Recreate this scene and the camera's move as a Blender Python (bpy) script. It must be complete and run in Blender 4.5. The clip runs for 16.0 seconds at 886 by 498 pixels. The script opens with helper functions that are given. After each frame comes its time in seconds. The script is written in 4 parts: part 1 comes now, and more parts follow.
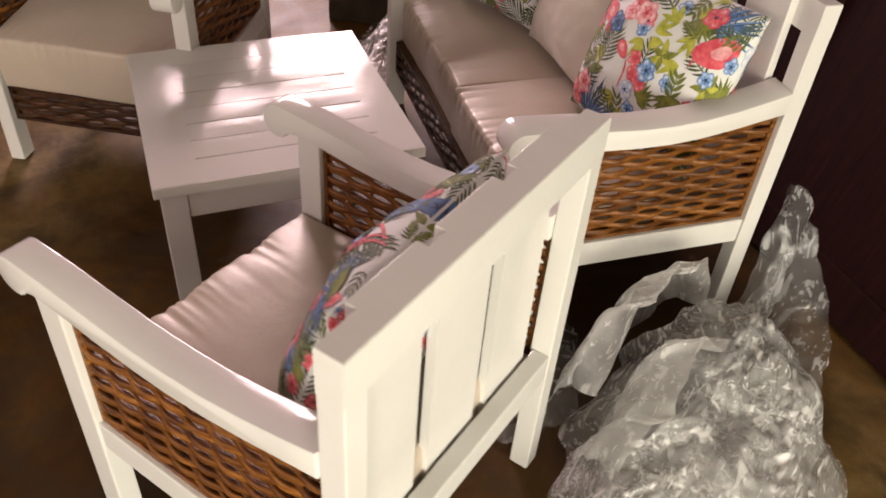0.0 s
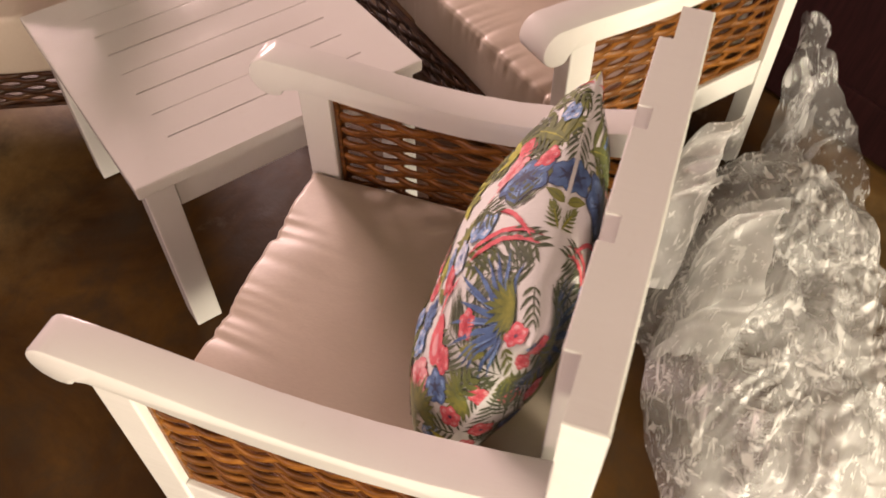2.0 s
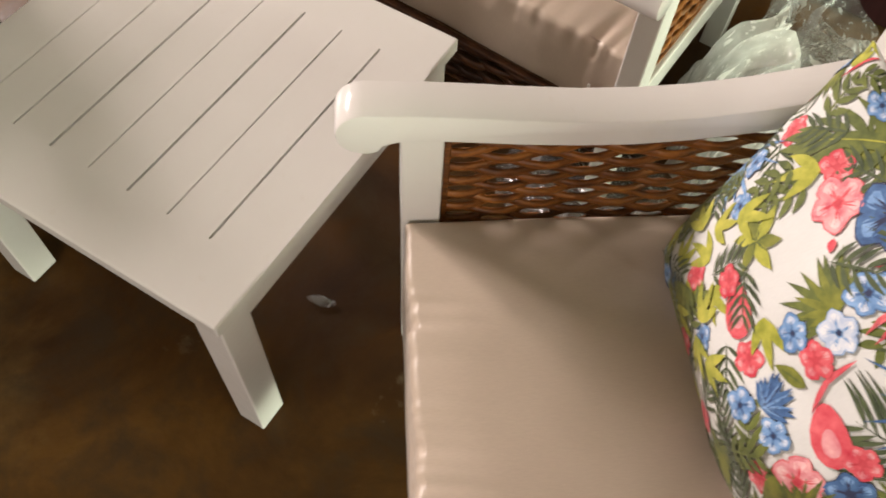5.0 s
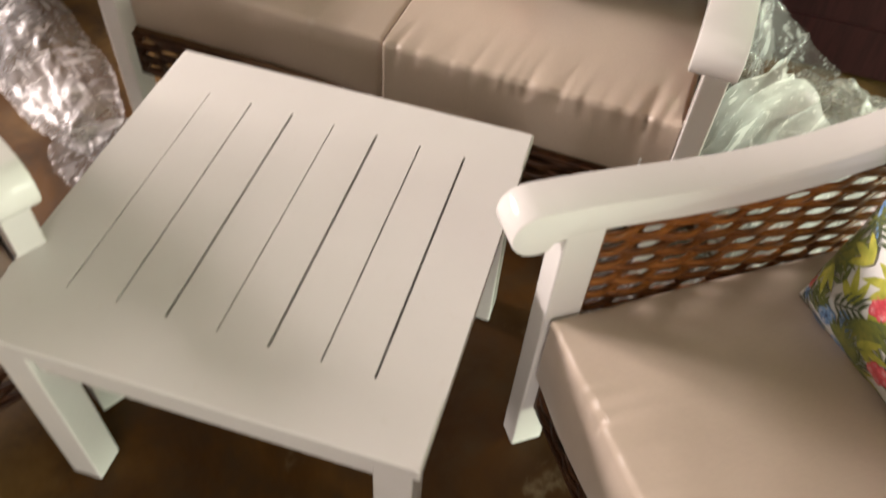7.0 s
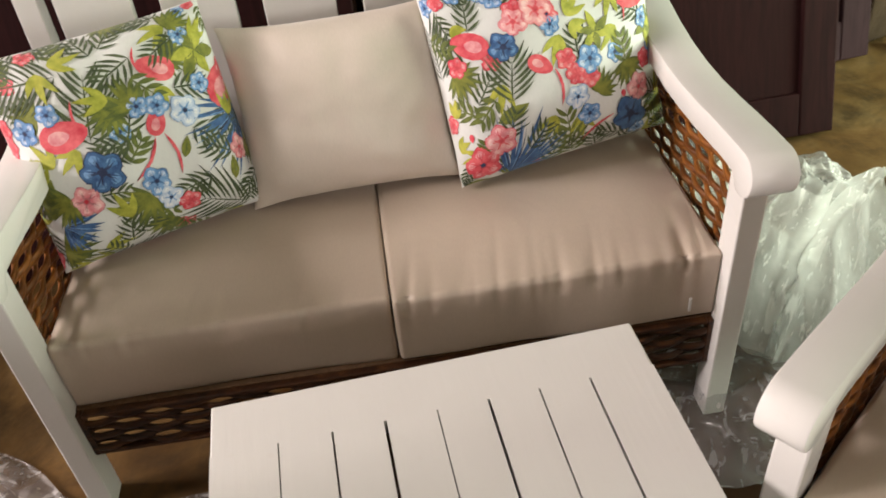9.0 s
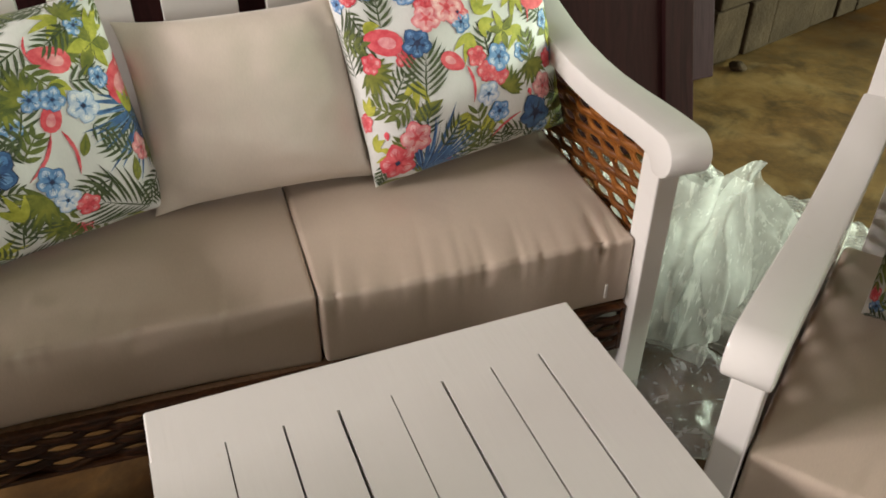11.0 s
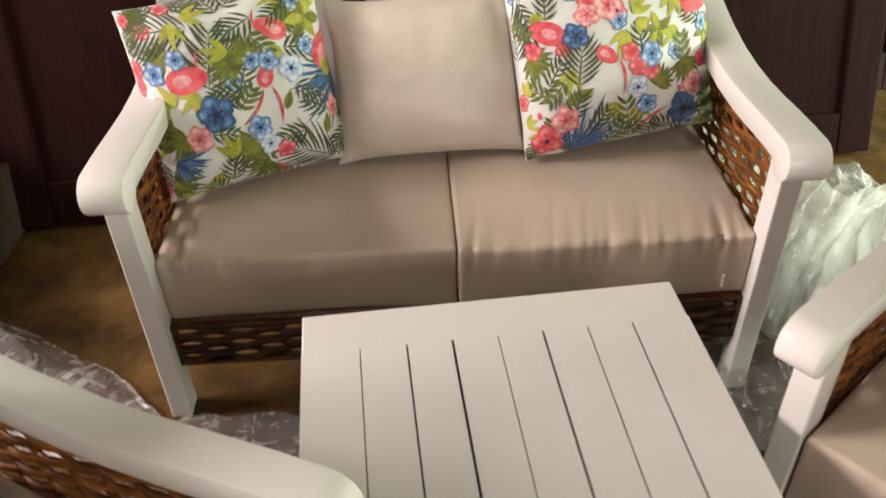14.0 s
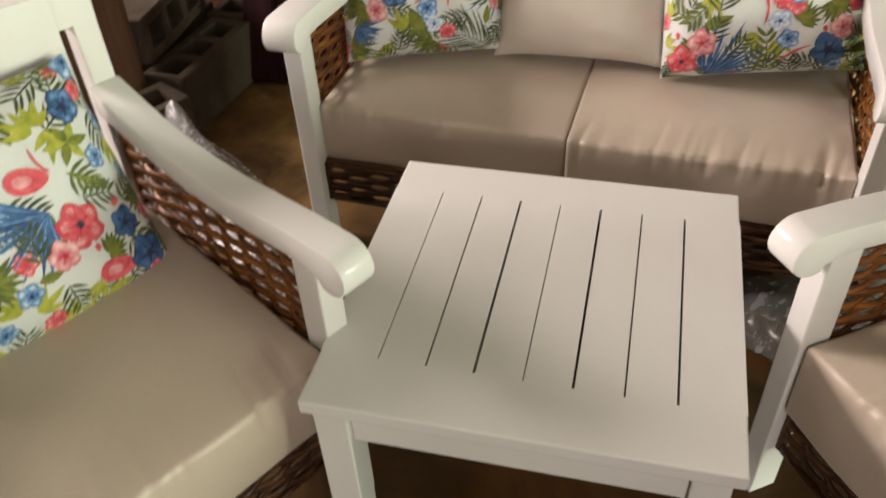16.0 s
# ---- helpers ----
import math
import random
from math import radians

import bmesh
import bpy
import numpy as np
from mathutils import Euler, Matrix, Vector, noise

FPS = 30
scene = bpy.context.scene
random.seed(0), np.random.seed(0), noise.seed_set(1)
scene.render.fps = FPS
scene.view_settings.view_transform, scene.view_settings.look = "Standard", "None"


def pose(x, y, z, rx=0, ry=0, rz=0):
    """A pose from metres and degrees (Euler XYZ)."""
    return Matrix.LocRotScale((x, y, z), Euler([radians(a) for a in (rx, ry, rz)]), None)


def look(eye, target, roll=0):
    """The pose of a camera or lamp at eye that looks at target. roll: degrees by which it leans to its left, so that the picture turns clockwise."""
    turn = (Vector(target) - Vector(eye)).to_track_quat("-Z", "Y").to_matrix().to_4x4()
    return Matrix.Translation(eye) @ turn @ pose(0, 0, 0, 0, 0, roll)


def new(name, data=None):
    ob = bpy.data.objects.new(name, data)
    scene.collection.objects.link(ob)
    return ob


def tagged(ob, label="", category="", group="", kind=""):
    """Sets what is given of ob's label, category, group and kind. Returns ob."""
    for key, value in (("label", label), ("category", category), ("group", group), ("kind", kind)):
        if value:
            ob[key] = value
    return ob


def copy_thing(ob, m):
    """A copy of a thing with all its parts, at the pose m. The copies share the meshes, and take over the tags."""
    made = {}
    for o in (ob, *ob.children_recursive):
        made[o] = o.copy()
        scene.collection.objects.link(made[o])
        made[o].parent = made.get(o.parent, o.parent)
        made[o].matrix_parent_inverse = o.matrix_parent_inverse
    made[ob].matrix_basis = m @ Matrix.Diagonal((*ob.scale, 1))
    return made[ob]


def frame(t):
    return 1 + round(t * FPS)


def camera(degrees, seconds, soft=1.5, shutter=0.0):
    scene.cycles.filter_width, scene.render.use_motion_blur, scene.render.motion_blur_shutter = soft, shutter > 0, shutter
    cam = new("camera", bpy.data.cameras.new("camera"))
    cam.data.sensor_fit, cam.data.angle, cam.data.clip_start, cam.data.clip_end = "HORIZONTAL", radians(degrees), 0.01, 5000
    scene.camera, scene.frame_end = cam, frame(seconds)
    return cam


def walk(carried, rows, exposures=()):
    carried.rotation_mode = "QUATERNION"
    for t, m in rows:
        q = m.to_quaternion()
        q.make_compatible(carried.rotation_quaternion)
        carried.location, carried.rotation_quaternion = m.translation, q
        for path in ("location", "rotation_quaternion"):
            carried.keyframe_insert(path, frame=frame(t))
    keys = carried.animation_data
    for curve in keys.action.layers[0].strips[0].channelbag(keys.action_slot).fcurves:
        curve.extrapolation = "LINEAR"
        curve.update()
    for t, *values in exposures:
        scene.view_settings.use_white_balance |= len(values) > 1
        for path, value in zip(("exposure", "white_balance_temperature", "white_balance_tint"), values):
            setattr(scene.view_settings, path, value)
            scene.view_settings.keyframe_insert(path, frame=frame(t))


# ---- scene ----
cam = camera(56.36, 16.0, 1.7, 0.5)
PATH = [
    (0, (1.7394, -0.2792, 1.4557), (0.6231, 0.2131, 0.4206), 4.7),
    (0.5, (1.6451, -0.376, 1.4843), (0.5905, 0.1607, 0.4074), 2.65),
    (1, (1.5743, -0.4377, 1.4834), (0.5871, 0.1225, 0.3558), 0.91),
    (1.5, (1.5034, -0.4359, 1.4682), (0.5842, 0.1577, 0.3008), 0.96),
    (2, (1.3705, -0.4238, 1.4498), (0.5541, 0.1594, 0.2035), -0.36),
    (2.5, (1.2313, -0.4466, 1.4294), (0.5495, 0.1752, 0.1222), 1.03),
    (3, (1.0512, -0.5115, 1.398), (0.5466, 0.2049, 0.0593), 4.38),
    (3.5, (0.9425, -0.5552, 1.3972), (0.5297, 0.1825, 0.0388), 6.64),
    (4, (0.8824, -0.5437, 1.3816), (0.4848, 0.1993, 0.0215), 7.15),
    (4.5, (0.805, -0.5158, 1.3727), (0.4179, 0.2029, -0.0034), 5.42),
    (6.8, (0.4366, -0.6819, 1.3501), (0.1739, 0.2355, 0.0658), 4.27),
    (7, (0.3893, -0.6718, 1.3217), (0.1665, 0.3077, 0.0763), 4.99),
    (7.5, (0.2882, -0.632, 1.3526), (0.1546, 0.4314, 0.1646), 2.8),
    (8, (0.1981, -0.6058, 1.353), (0.1839, 0.5716, 0.2697), 0.57),
    (8.5, (0.0719, -0.5546, 1.3215), (0.1155, 0.6576, 0.2782), -3.78),
    (9, (-0.0718, -0.5034, 1.2866), (0.1002, 0.7264, 0.2776), -5.67),
    (11.3, (-0.2245, -0.5027, 1.2116), (0.2656, 0.6902, 0.2646), 0.81),
    (11.5, (-0.2292, -0.5032, 1.2123), (0.2589, 0.6843, 0.2575), 0.95),
    (12, (-0.2404, -0.514, 1.2202), (0.2157, 0.6701, 0.2456), 0.9),
    (12.5, (-0.2509, -0.5189, 1.2174), (0.1736, 0.6586, 0.2208), 0.89),
    (13, (-0.268, -0.531, 1.2154), (0.1074, 0.6538, 0.2077), -0.07),
    (13.5, (-0.2652, -0.5843, 1.2582), (-0.0117, 0.6431, 0.2636), -2.13),
    (14, (-0.1714, -0.6897, 1.3209), (-0.0458, 0.562, 0.3321), -1.77),
    (14.5, (-0.0657, -0.7775, 1.33), (-0.056, 0.4574, 0.3126), -2.15),
    (15, (0.0042, -0.8207, 1.365), (-0.1346, 0.3933, 0.3321), -5.97),
    (15.5, (0.0556, -0.8913, 1.3559), (-0.2018, 0.3192, 0.3417), -5.88),
    (16, (0.1041, -0.9404, 1.3327), (-0.2227, 0.2228, 0.2838), -3.18),
]

# settings
LIGHT_EAST, LIGHT_WEST, FILL_SOUTH = 230.0, 255.0, 55.0
EXPOSURES = [(0, -0.14, 7250, 38), (1.0, 0.12, 7250, 38), (1.5, 0.27, 7650, 41), (2.2, 0.25, 7950, 41), (2.5, 0.24, 7550, 30), (3.0, 0.32, 7600, 25), (3.5, 0.38, 7250, 17), (4.5, 0.52, 6970, 16), (7, 0.66, 6810, 15), (8, 0.40, 6810, 15), (9, 0.47, 6640, 13), (11.5, 0.16, 6560, 10), (13, 0.20, 6780, 12), (14, 0.47, 6850, 14), (16, 0.45, 6780, 13)]
# end settings
walk(cam, [(t, look(eye, target, roll)) for t, eye, target, roll in PATH], EXPOSURES)

# ---- world and light ----
world = bpy.data.worlds.new("world")
scene.world = world
world.use_nodes = True
wn = world.node_tree.nodes
sky = wn.new("ShaderNodeTexSky")
sky.sky_type, sky.sun_disc = "NISHITA", False
sky.sun_elevation, sky.sun_rotation = radians(48), radians(70)
world.node_tree.links.new(sky.outputs[0], wn["Background"].inputs[0])
wn["Background"].inputs[1].default_value = 0.10


def opening_light(name, m, sx, sy, watts, colour):
    """A lamp in one of the room's openings: daylight east and west, added fill south."""
    lamp = bpy.data.lights.new(name, "AREA")
    lamp.shape, lamp.size, lamp.size_y, lamp.energy, lamp.color = "RECTANGLE", sx, sy, watts, colour
    ob = new(name, lamp)
    ob.matrix_world = m
    return ob


opening_light("daylight_east", look((4.35, -0.3, 1.0), (0, 0.0, 0.5)), 3.4, 1.6, LIGHT_EAST, (0.85, 1.0, 0.77))
for y in (0.33, 1.17):
    opening_light("daylight_west", look((-4.40, y, 2.30), (0, y - 0.75, 0.4)), 0.70, 1.0, LIGHT_WEST / 2, (1.0, 0.90, 0.87))
# added fill for the fronts, no window known on this side
opening_light("daylight_south", look((1.2, -4.35, 1.9), (-0.2, 0.0, 0.4)), 2.4, 1.2, FILL_SOUTH, (1.0, 0.92, 0.86))


# ---- materials ----
def material(name, base, rough=0.5, metal=0.0):
    mat = bpy.data.materials.new(name)
    mat.use_nodes = True
    nt = mat.node_tree
    b = nt.nodes["Principled BSDF"]
    b.inputs["Base Color"].default_value = (*base, 1)
    b.inputs["Roughness"].default_value = rough
    b.inputs["Metallic"].default_value = metal
    return mat, nt, b


def coords(nt, scale=1.0, kind="Object", stretch=(1, 1, 1)):
    tc = nt.nodes.new("ShaderNodeTexCoord")
    mp = nt.nodes.new("ShaderNodeMapping")
    mp.inputs["Scale"].default_value = [scale * k for k in stretch]
    nt.links.new(tc.outputs[kind], mp.inputs[0])
    return mp.outputs[0]


def noise_tex(nt, vec, scale, detail=4.0, rough=0.55, distort=0.0):
    n = nt.nodes.new("ShaderNodeTexNoise")
    n.inputs["Scale"].default_value, n.inputs["Detail"].default_value = scale, detail
    n.inputs["Roughness"].default_value, n.inputs["Distortion"].default_value = rough, distort
    nt.links.new(vec, n.inputs["Vector"])
    return n.outputs["Fac"]


def ramp(nt, fac, stops):
    r = nt.nodes.new("ShaderNodeValToRGB")
    e = r.color_ramp.elements
    while len(e) < len(stops):
        e.new(0.5)
    for k, (p, c) in zip(e, stops):
        k.position, k.color = p, (*c, 1) if len(c) == 3 else c
    nt.links.new(fac, r.inputs[0])
    return r.outputs[0]


def mix(nt, fac, a, b, kind="MIX"):
    m = nt.nodes.new("ShaderNodeMix")
    m.data_type, m.blend_type = "RGBA", kind
    for sock, val in ((m.inputs[0], fac), (m.inputs[6], a), (m.inputs[7], b)):
        if isinstance(val, (int, float)):
            sock.default_value = val
        elif isinstance(val, tuple):
            sock.default_value = (*val, 1)
        else:
            nt.links.new(val, sock)
    return m.outputs[2]


def bump(nt, b, height, strength, dist=0.01, after=None):
    n = nt.nodes.new("ShaderNodeBump")
    n.inputs["Strength"].default_value, n.inputs["Distance"].default_value = strength, dist
    nt.links.new(height, n.inputs["Height"])
    if after is not None:
        nt.links.new(after, n.inputs["Normal"])
    nt.links.new(n.outputs[0], b.inputs["Normal"])
    return n.outputs[0]


def grey(v):
    return (v, v, v)


def make_white_paint():
    """Sprayed satin lacquer on wood: faint waves, a little dust and yellowing."""
    mat, nt, b = material("white_lacquer", (0.8, 0.79, 0.76), 0.28)
    vec = coords(nt)
    big, fine = noise_tex(nt, vec, 3.0, 5), noise_tex(nt, vec, 60.0, 4)
    col = ramp(nt, big, [(0.3, (0.66, 0.645, 0.615)), (0.7, (0.715, 0.70, 0.675))])
    nt.links.new(mix(nt, ramp(nt, fine, [(0.62, grey(0)), (0.8, grey(0.3))]), col, (0.62, 0.58, 0.52)), b.inputs["Base Color"])
    b.inputs["Specular IOR Level"].default_value = 0.18
    nt.links.new(ramp(nt, noise_tex(nt, vec, 9.0, 5), [(0.3, grey(0.09)), (0.7, grey(0.18))]), b.inputs["Roughness"])
    grain = noise_tex(nt, coords(nt, 1, "Object", (6, 0.6, 6)), 14.0, 3)
    first = bump(nt, b, noise_tex(nt, vec, 5.0, 2), 0.10, 0.02)
    bump(nt, b, grain, 0.10, 0.004, first)
    return mat


def make_rattan(name, dark, mid, light, gloss):
    mat, nt, b = material(name, mid, gloss)
    vec = coords(nt)
    isl = nt.nodes.new("ShaderNodeObjectInfo").outputs["Random"]
    streak = noise_tex(nt, coords(nt, 1, "Object", (1, 1, 6)), 22.0, 5, 0.65)
    col = ramp(nt, streak, [(0.28, dark), (0.5, mid), (0.78, light)])
    nt.links.new(mix(nt, ramp(nt, isl, [(0.0, grey(0.0)), (1.0, grey(0.5))]), col, dark), b.inputs["Base Color"])
    bump(nt, b, noise_tex(nt, vec, 260.0, 3), 0.35, 0.002)
    b.inputs["Coat Weight"].default_value, b.inputs["Coat Roughness"].default_value = 0.06, 0.3
    b.inputs["Specular IOR Level"].default_value = 0.3
    return mat


def make_fabric(name, a, c, rough=0.5, sheen=0.35, weave=900.0, soft=0.11):
    mat, nt, b = material(name, a, rough)
    vec = coords(nt)
    col = ramp(nt, noise_tex(nt, vec, 5.0, 4), [(0.3, a), (0.7, c)])
    thread = noise_tex(nt, coords(nt, 1, "Object", (1, 0.12, 0.12)), weave, 2)
    nt.links.new(mix(nt, ramp(nt, thread, [(0.3, grey(0.0)), (0.75, grey(0.22))]), col, tuple(0.7 * k for k in a)), b.inputs["Base Color"])
    b.inputs["Sheen Weight"].default_value, b.inputs["Sheen Roughness"].default_value = sheen, 0.35
    first = bump(nt, b, noise_tex(nt, vec, 7.0, 3, 0.5, 1.2), soft, 0.02)
    bump(nt, b, thread, 0.08, 0.002, first)
    return mat


def make_print(name, a, c):
    """One dye of the printed cloth, uneven like watercolour."""
    mat, nt, b = material(name, a, 0.75)
    vec = coords(nt)
    col = ramp(nt, noise_tex(nt, vec, 55.0, 4, 0.6), [(0.32, a), (0.68, c)])
    nt.links.new(col, b.inputs["Base Color"])
    b.inputs["Sheen Weight"].default_value = 0.15
    return mat


def make_floor():
    """Brown stained cement with cloudy stains and dark spots; pale ochre patches are worn floor and painted daylight.
    """
    mat, nt, b = material("stained_cement", (0.12, 0.07, 0.035), 0.4)
    vec = coords(nt)
    cloud = noise_tex(nt, vec, 1.7, 7, 0.62, 0.8)
    blot = noise_tex(nt, vec, 7.0, 6, 0.65, 0.4)
    base = ramp(nt, cloud, [(0.28, (0.013, 0.0046, 0.0010)), (0.48, (0.052, 0.021, 0.0038)), (0.66, (0.115, 0.052, 0.0105)), (0.82, (0.23, 0.14, 0.055))])
    ochre = ramp(nt, noise_tex(nt, vec, 5.0, 7, 0.65, 0.5), [(0.3, (0.16, 0.092, 0.032)), (0.5, (0.235, 0.142, 0.052)), (0.7, (0.32, 0.215, 0.095))])
    worn_daylit = None
    # pale spots placed where daylight falls, its brightness put into the colour
    for x, y, inner, outer in ((1.75, 1.15, 0.45, 0.95), (-0.62, -0.68, 0.20, 0.55), (-0.75, 0.95, 0.15, 0.55)):
        near = nt.nodes.new("ShaderNodeVectorMath")
        near.operation = "DISTANCE"
        near.inputs[1].default_value = (x, y, 0)
        nt.links.new(vec, near.inputs[0])
        ragged = nt.nodes.new("ShaderNodeMath")
        ragged.operation = "MULTIPLY_ADD"
        nt.links.new(noise_tex(nt, vec, 3.0, 6, 0.6, 0.4), ragged.inputs[0])
        ragged.inputs[1].default_value = 0.9
        nt.links.new(near.outputs["Value"], ragged.inputs[2])
        half = nt.nodes.new("ShaderNodeMath")
        half.operation = "MULTIPLY"
        half.inputs[1].default_value = 0.5
        nt.links.new(ragged.outputs[0], half.inputs[0])
        spot = ramp(nt, half.outputs[0], [(min(0.98, inner + 0.45) * 0.5, grey(0.8)), (min(1.0, (outer + 0.45) * 0.5), grey(0.0))])
        worn_daylit = spot if worn_daylit is None else mix(nt, 1.0, worn_daylit, spot, "LIGHTEN")
    base = mix(nt, worn_daylit, base, ochre)
    dark = mix(nt, ramp(nt, blot, [(0.35, grey(0.75)), (0.55, grey(0))]), base, (0.040, 0.025, 0.013))
    pale = mix(nt, ramp(nt, noise_tex(nt, vec, 3.1, 8, 0.7, 0.3), [(0.62, grey(0)), (0.78, grey(0.5))]), dark, (0.34, 0.28, 0.18))
    nt.links.new(pale, b.inputs["Base Color"])
    nt.links.new(ramp(nt, blot, [(0.3, grey(0.36)), (0.7, grey(0.60))]), b.inputs["Roughness"])
    b.inputs["Specular IOR Level"].default_value = 0.2
    first = bump(nt, b, noise_tex(nt, vec, 14.0, 6), 0.25, 0.01)
    bump(nt, b, noise_tex(nt, vec, 130.0, 3), 0.12, 0.003, first)
    return mat


def make_rough(name, a, c, scale, rough=0.9, relief=0.6, fine=90.0):
    mat, nt, b = material(name, a, rough)
    vec = coords(nt)
    col = ramp(nt, noise_tex(nt, vec, scale, 7, 0.62), [(0.3, a), (0.7, c)])
    b.inputs["Specular IOR Level"].default_value = 0.12
    oi = nt.nodes.new("ShaderNodeObjectInfo").outputs["Random"]
    nt.links.new(mix(nt, ramp(nt, oi, [(0, grey(0)), (1, grey(0.45))]), col, tuple(0.6 * k for k in a)), b.inputs["Base Color"])
    first = bump(nt, b, noise_tex(nt, vec, scale * 2.5, 5), relief * 0.6, 0.02)
    bump(nt, b, noise_tex(nt, vec, fine, 3), relief, 0.004, first)
    return mat


def make_wood(name, a, c, rough=0.35, coat=0.2):
    mat, nt, b = material(name, a, rough)
    grain = noise_tex(nt, coords(nt, 1, "Object", (9, 9, 0.7)), 7.0, 6, 0.6, 1.2)
    nt.links.new(ramp(nt, grain, [(0.3, a), (0.7, c)]), b.inputs["Base Color"])
    b.inputs["Specular IOR Level"].default_value = 0.07
    b.inputs["Coat Weight"].default_value, b.inputs["Coat Roughness"].default_value = coat, 0.25
    bump(nt, b, grain, 0.12, 0.003)
    return mat


def make_plastic_film(name, milk, tint, streak, run, front=0.5, rough=0.2):
    """Thin clear polythene sheet: uneven milky haze, soft creases and painted glint streaks along `run`, clear between.
    """
    mat = bpy.data.materials.new(name)
    mat.use_nodes = True
    nt = mat.node_tree
    nt.nodes.remove(nt.nodes["Principled BSDF"])
    out = nt.nodes["Material Output"]
    clear, gloss = nt.nodes.new("ShaderNodeBsdfTransparent"), nt.nodes.new("ShaderNodeBsdfGlossy")
    haze, glow = nt.nodes.new("ShaderNodeBsdfDiffuse"), nt.nodes.new("ShaderNodeBsdfTranslucent")
    clear.inputs[0].default_value = (0.97, 0.97, 0.97, 1)
    gloss.inputs["Roughness"].default_value = rough
    haze.inputs[0].default_value = glow.inputs[0].default_value = (*tint, 1)
    vec = coords(nt)
    n = None
    for scale, dist, warp in ((16.0, 0.0042, 0.5), (46.0, 0.0016, 0.5)):
        crease = nt.nodes.new("ShaderNodeTexNoise")
        crease.noise_type = "RIDGED_MULTIFRACTAL"
        crease.inputs["Scale"].default_value, crease.inputs["Detail"].default_value, crease.inputs["Distortion"].default_value = scale, 2.0, warp
        nt.links.new(coords(nt, 1.0, "Object", tuple(0.5 * (1 + k) for k in run)), crease.inputs["Vector"])
        last, n = n, nt.nodes.new("ShaderNodeBump")
        n.inputs["Strength"].default_value, n.inputs["Distance"].default_value = 0.7, dist
        nt.links.new(crease.outputs["Fac"], n.inputs["Height"])
        if last is not None:
            nt.links.new(last.outputs[0], n.inputs["Normal"])
    for sh in (gloss, haze, glow):
        nt.links.new(n.outputs[0], sh.inputs["Normal"])

    def blend(fac, a, c):
        m = nt.nodes.new("ShaderNodeMixShader")
        if isinstance(fac, float):
            m.inputs[0].default_value = fac
        else:
            nt.links.new(fac, m.inputs[0])
        nt.links.new(a.outputs[0], m.inputs[1])
        nt.links.new(c.outputs[0], m.inputs[2])
        return m

    body = blend(1.0 - front, haze, glow)
    amount = ramp(nt, noise_tex(nt, coords(nt, 1.0, "Object", tuple(0.5 * (1 + k) for k in run)), 7.0, 5, 0.6, 0.4), [(0.30, grey(milk * 0.55)), (0.52, grey(milk)), (0.70, grey(min(1.0, milk * 1.6)))])
    # crease whitening and fold glints, both painted into the haze as streaks
    for scale, lo, flip in ((34.0, 0.55, False), (60.0, 0.57, True), (85.0, 0.58, False)):
        along = (run[1], run[0], run[2]) if flip else run
        line = ramp(nt, noise_tex(nt, coords(nt, 1.0, "Object", along), scale, 3.0, 0.5, 0.5), [(lo, grey(0.0)), (lo + 0.10, grey(streak))])
        amount = mix(nt, 1.0, amount, line, "LIGHTEN")
    film = blend(amount, clear, body)
    fres = nt.nodes.new("ShaderNodeFresnel")
    fres.inputs["IOR"].default_value = 1.5
    nt.links.new(n.outputs[0], fres.inputs["Normal"])
    shine = nt.nodes.new("ShaderNodeMath")
    shine.operation, shine.use_clamp = "MULTIPLY_ADD", True
    nt.links.new(fres.outputs[0], shine.inputs[0])
    shine.inputs[1].default_value, shine.inputs[2].default_value = 0.36, 0.015
    final = blend(shine.outputs[0], film, gloss)
    nt.links.new(final.outputs[0], out.inputs[0])
    return mat


WHITE = make_white_paint()
RATTAN = make_rattan("honey_rattan", (0.034, 0.010, 0.003), (0.205, 0.068, 0.012), (0.45, 0.180, 0.038), 0.38)
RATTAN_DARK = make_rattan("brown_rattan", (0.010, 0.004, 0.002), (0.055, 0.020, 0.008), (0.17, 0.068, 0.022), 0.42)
SATIN = make_fabric("beige_satin", (0.50, 0.415, 0.335), (0.555, 0.46, 0.375), 0.39, 0.35, soft=0.07)
LINEN = make_fabric("cream_satin", (0.60, 0.53, 0.455), (0.66, 0.585, 0.51), 0.45, 0.4, soft=0.05)
COTTON = make_fabric("white_cotton", (0.66, 0.67, 0.65), (0.72, 0.73, 0.71), 0.75, 0.15)
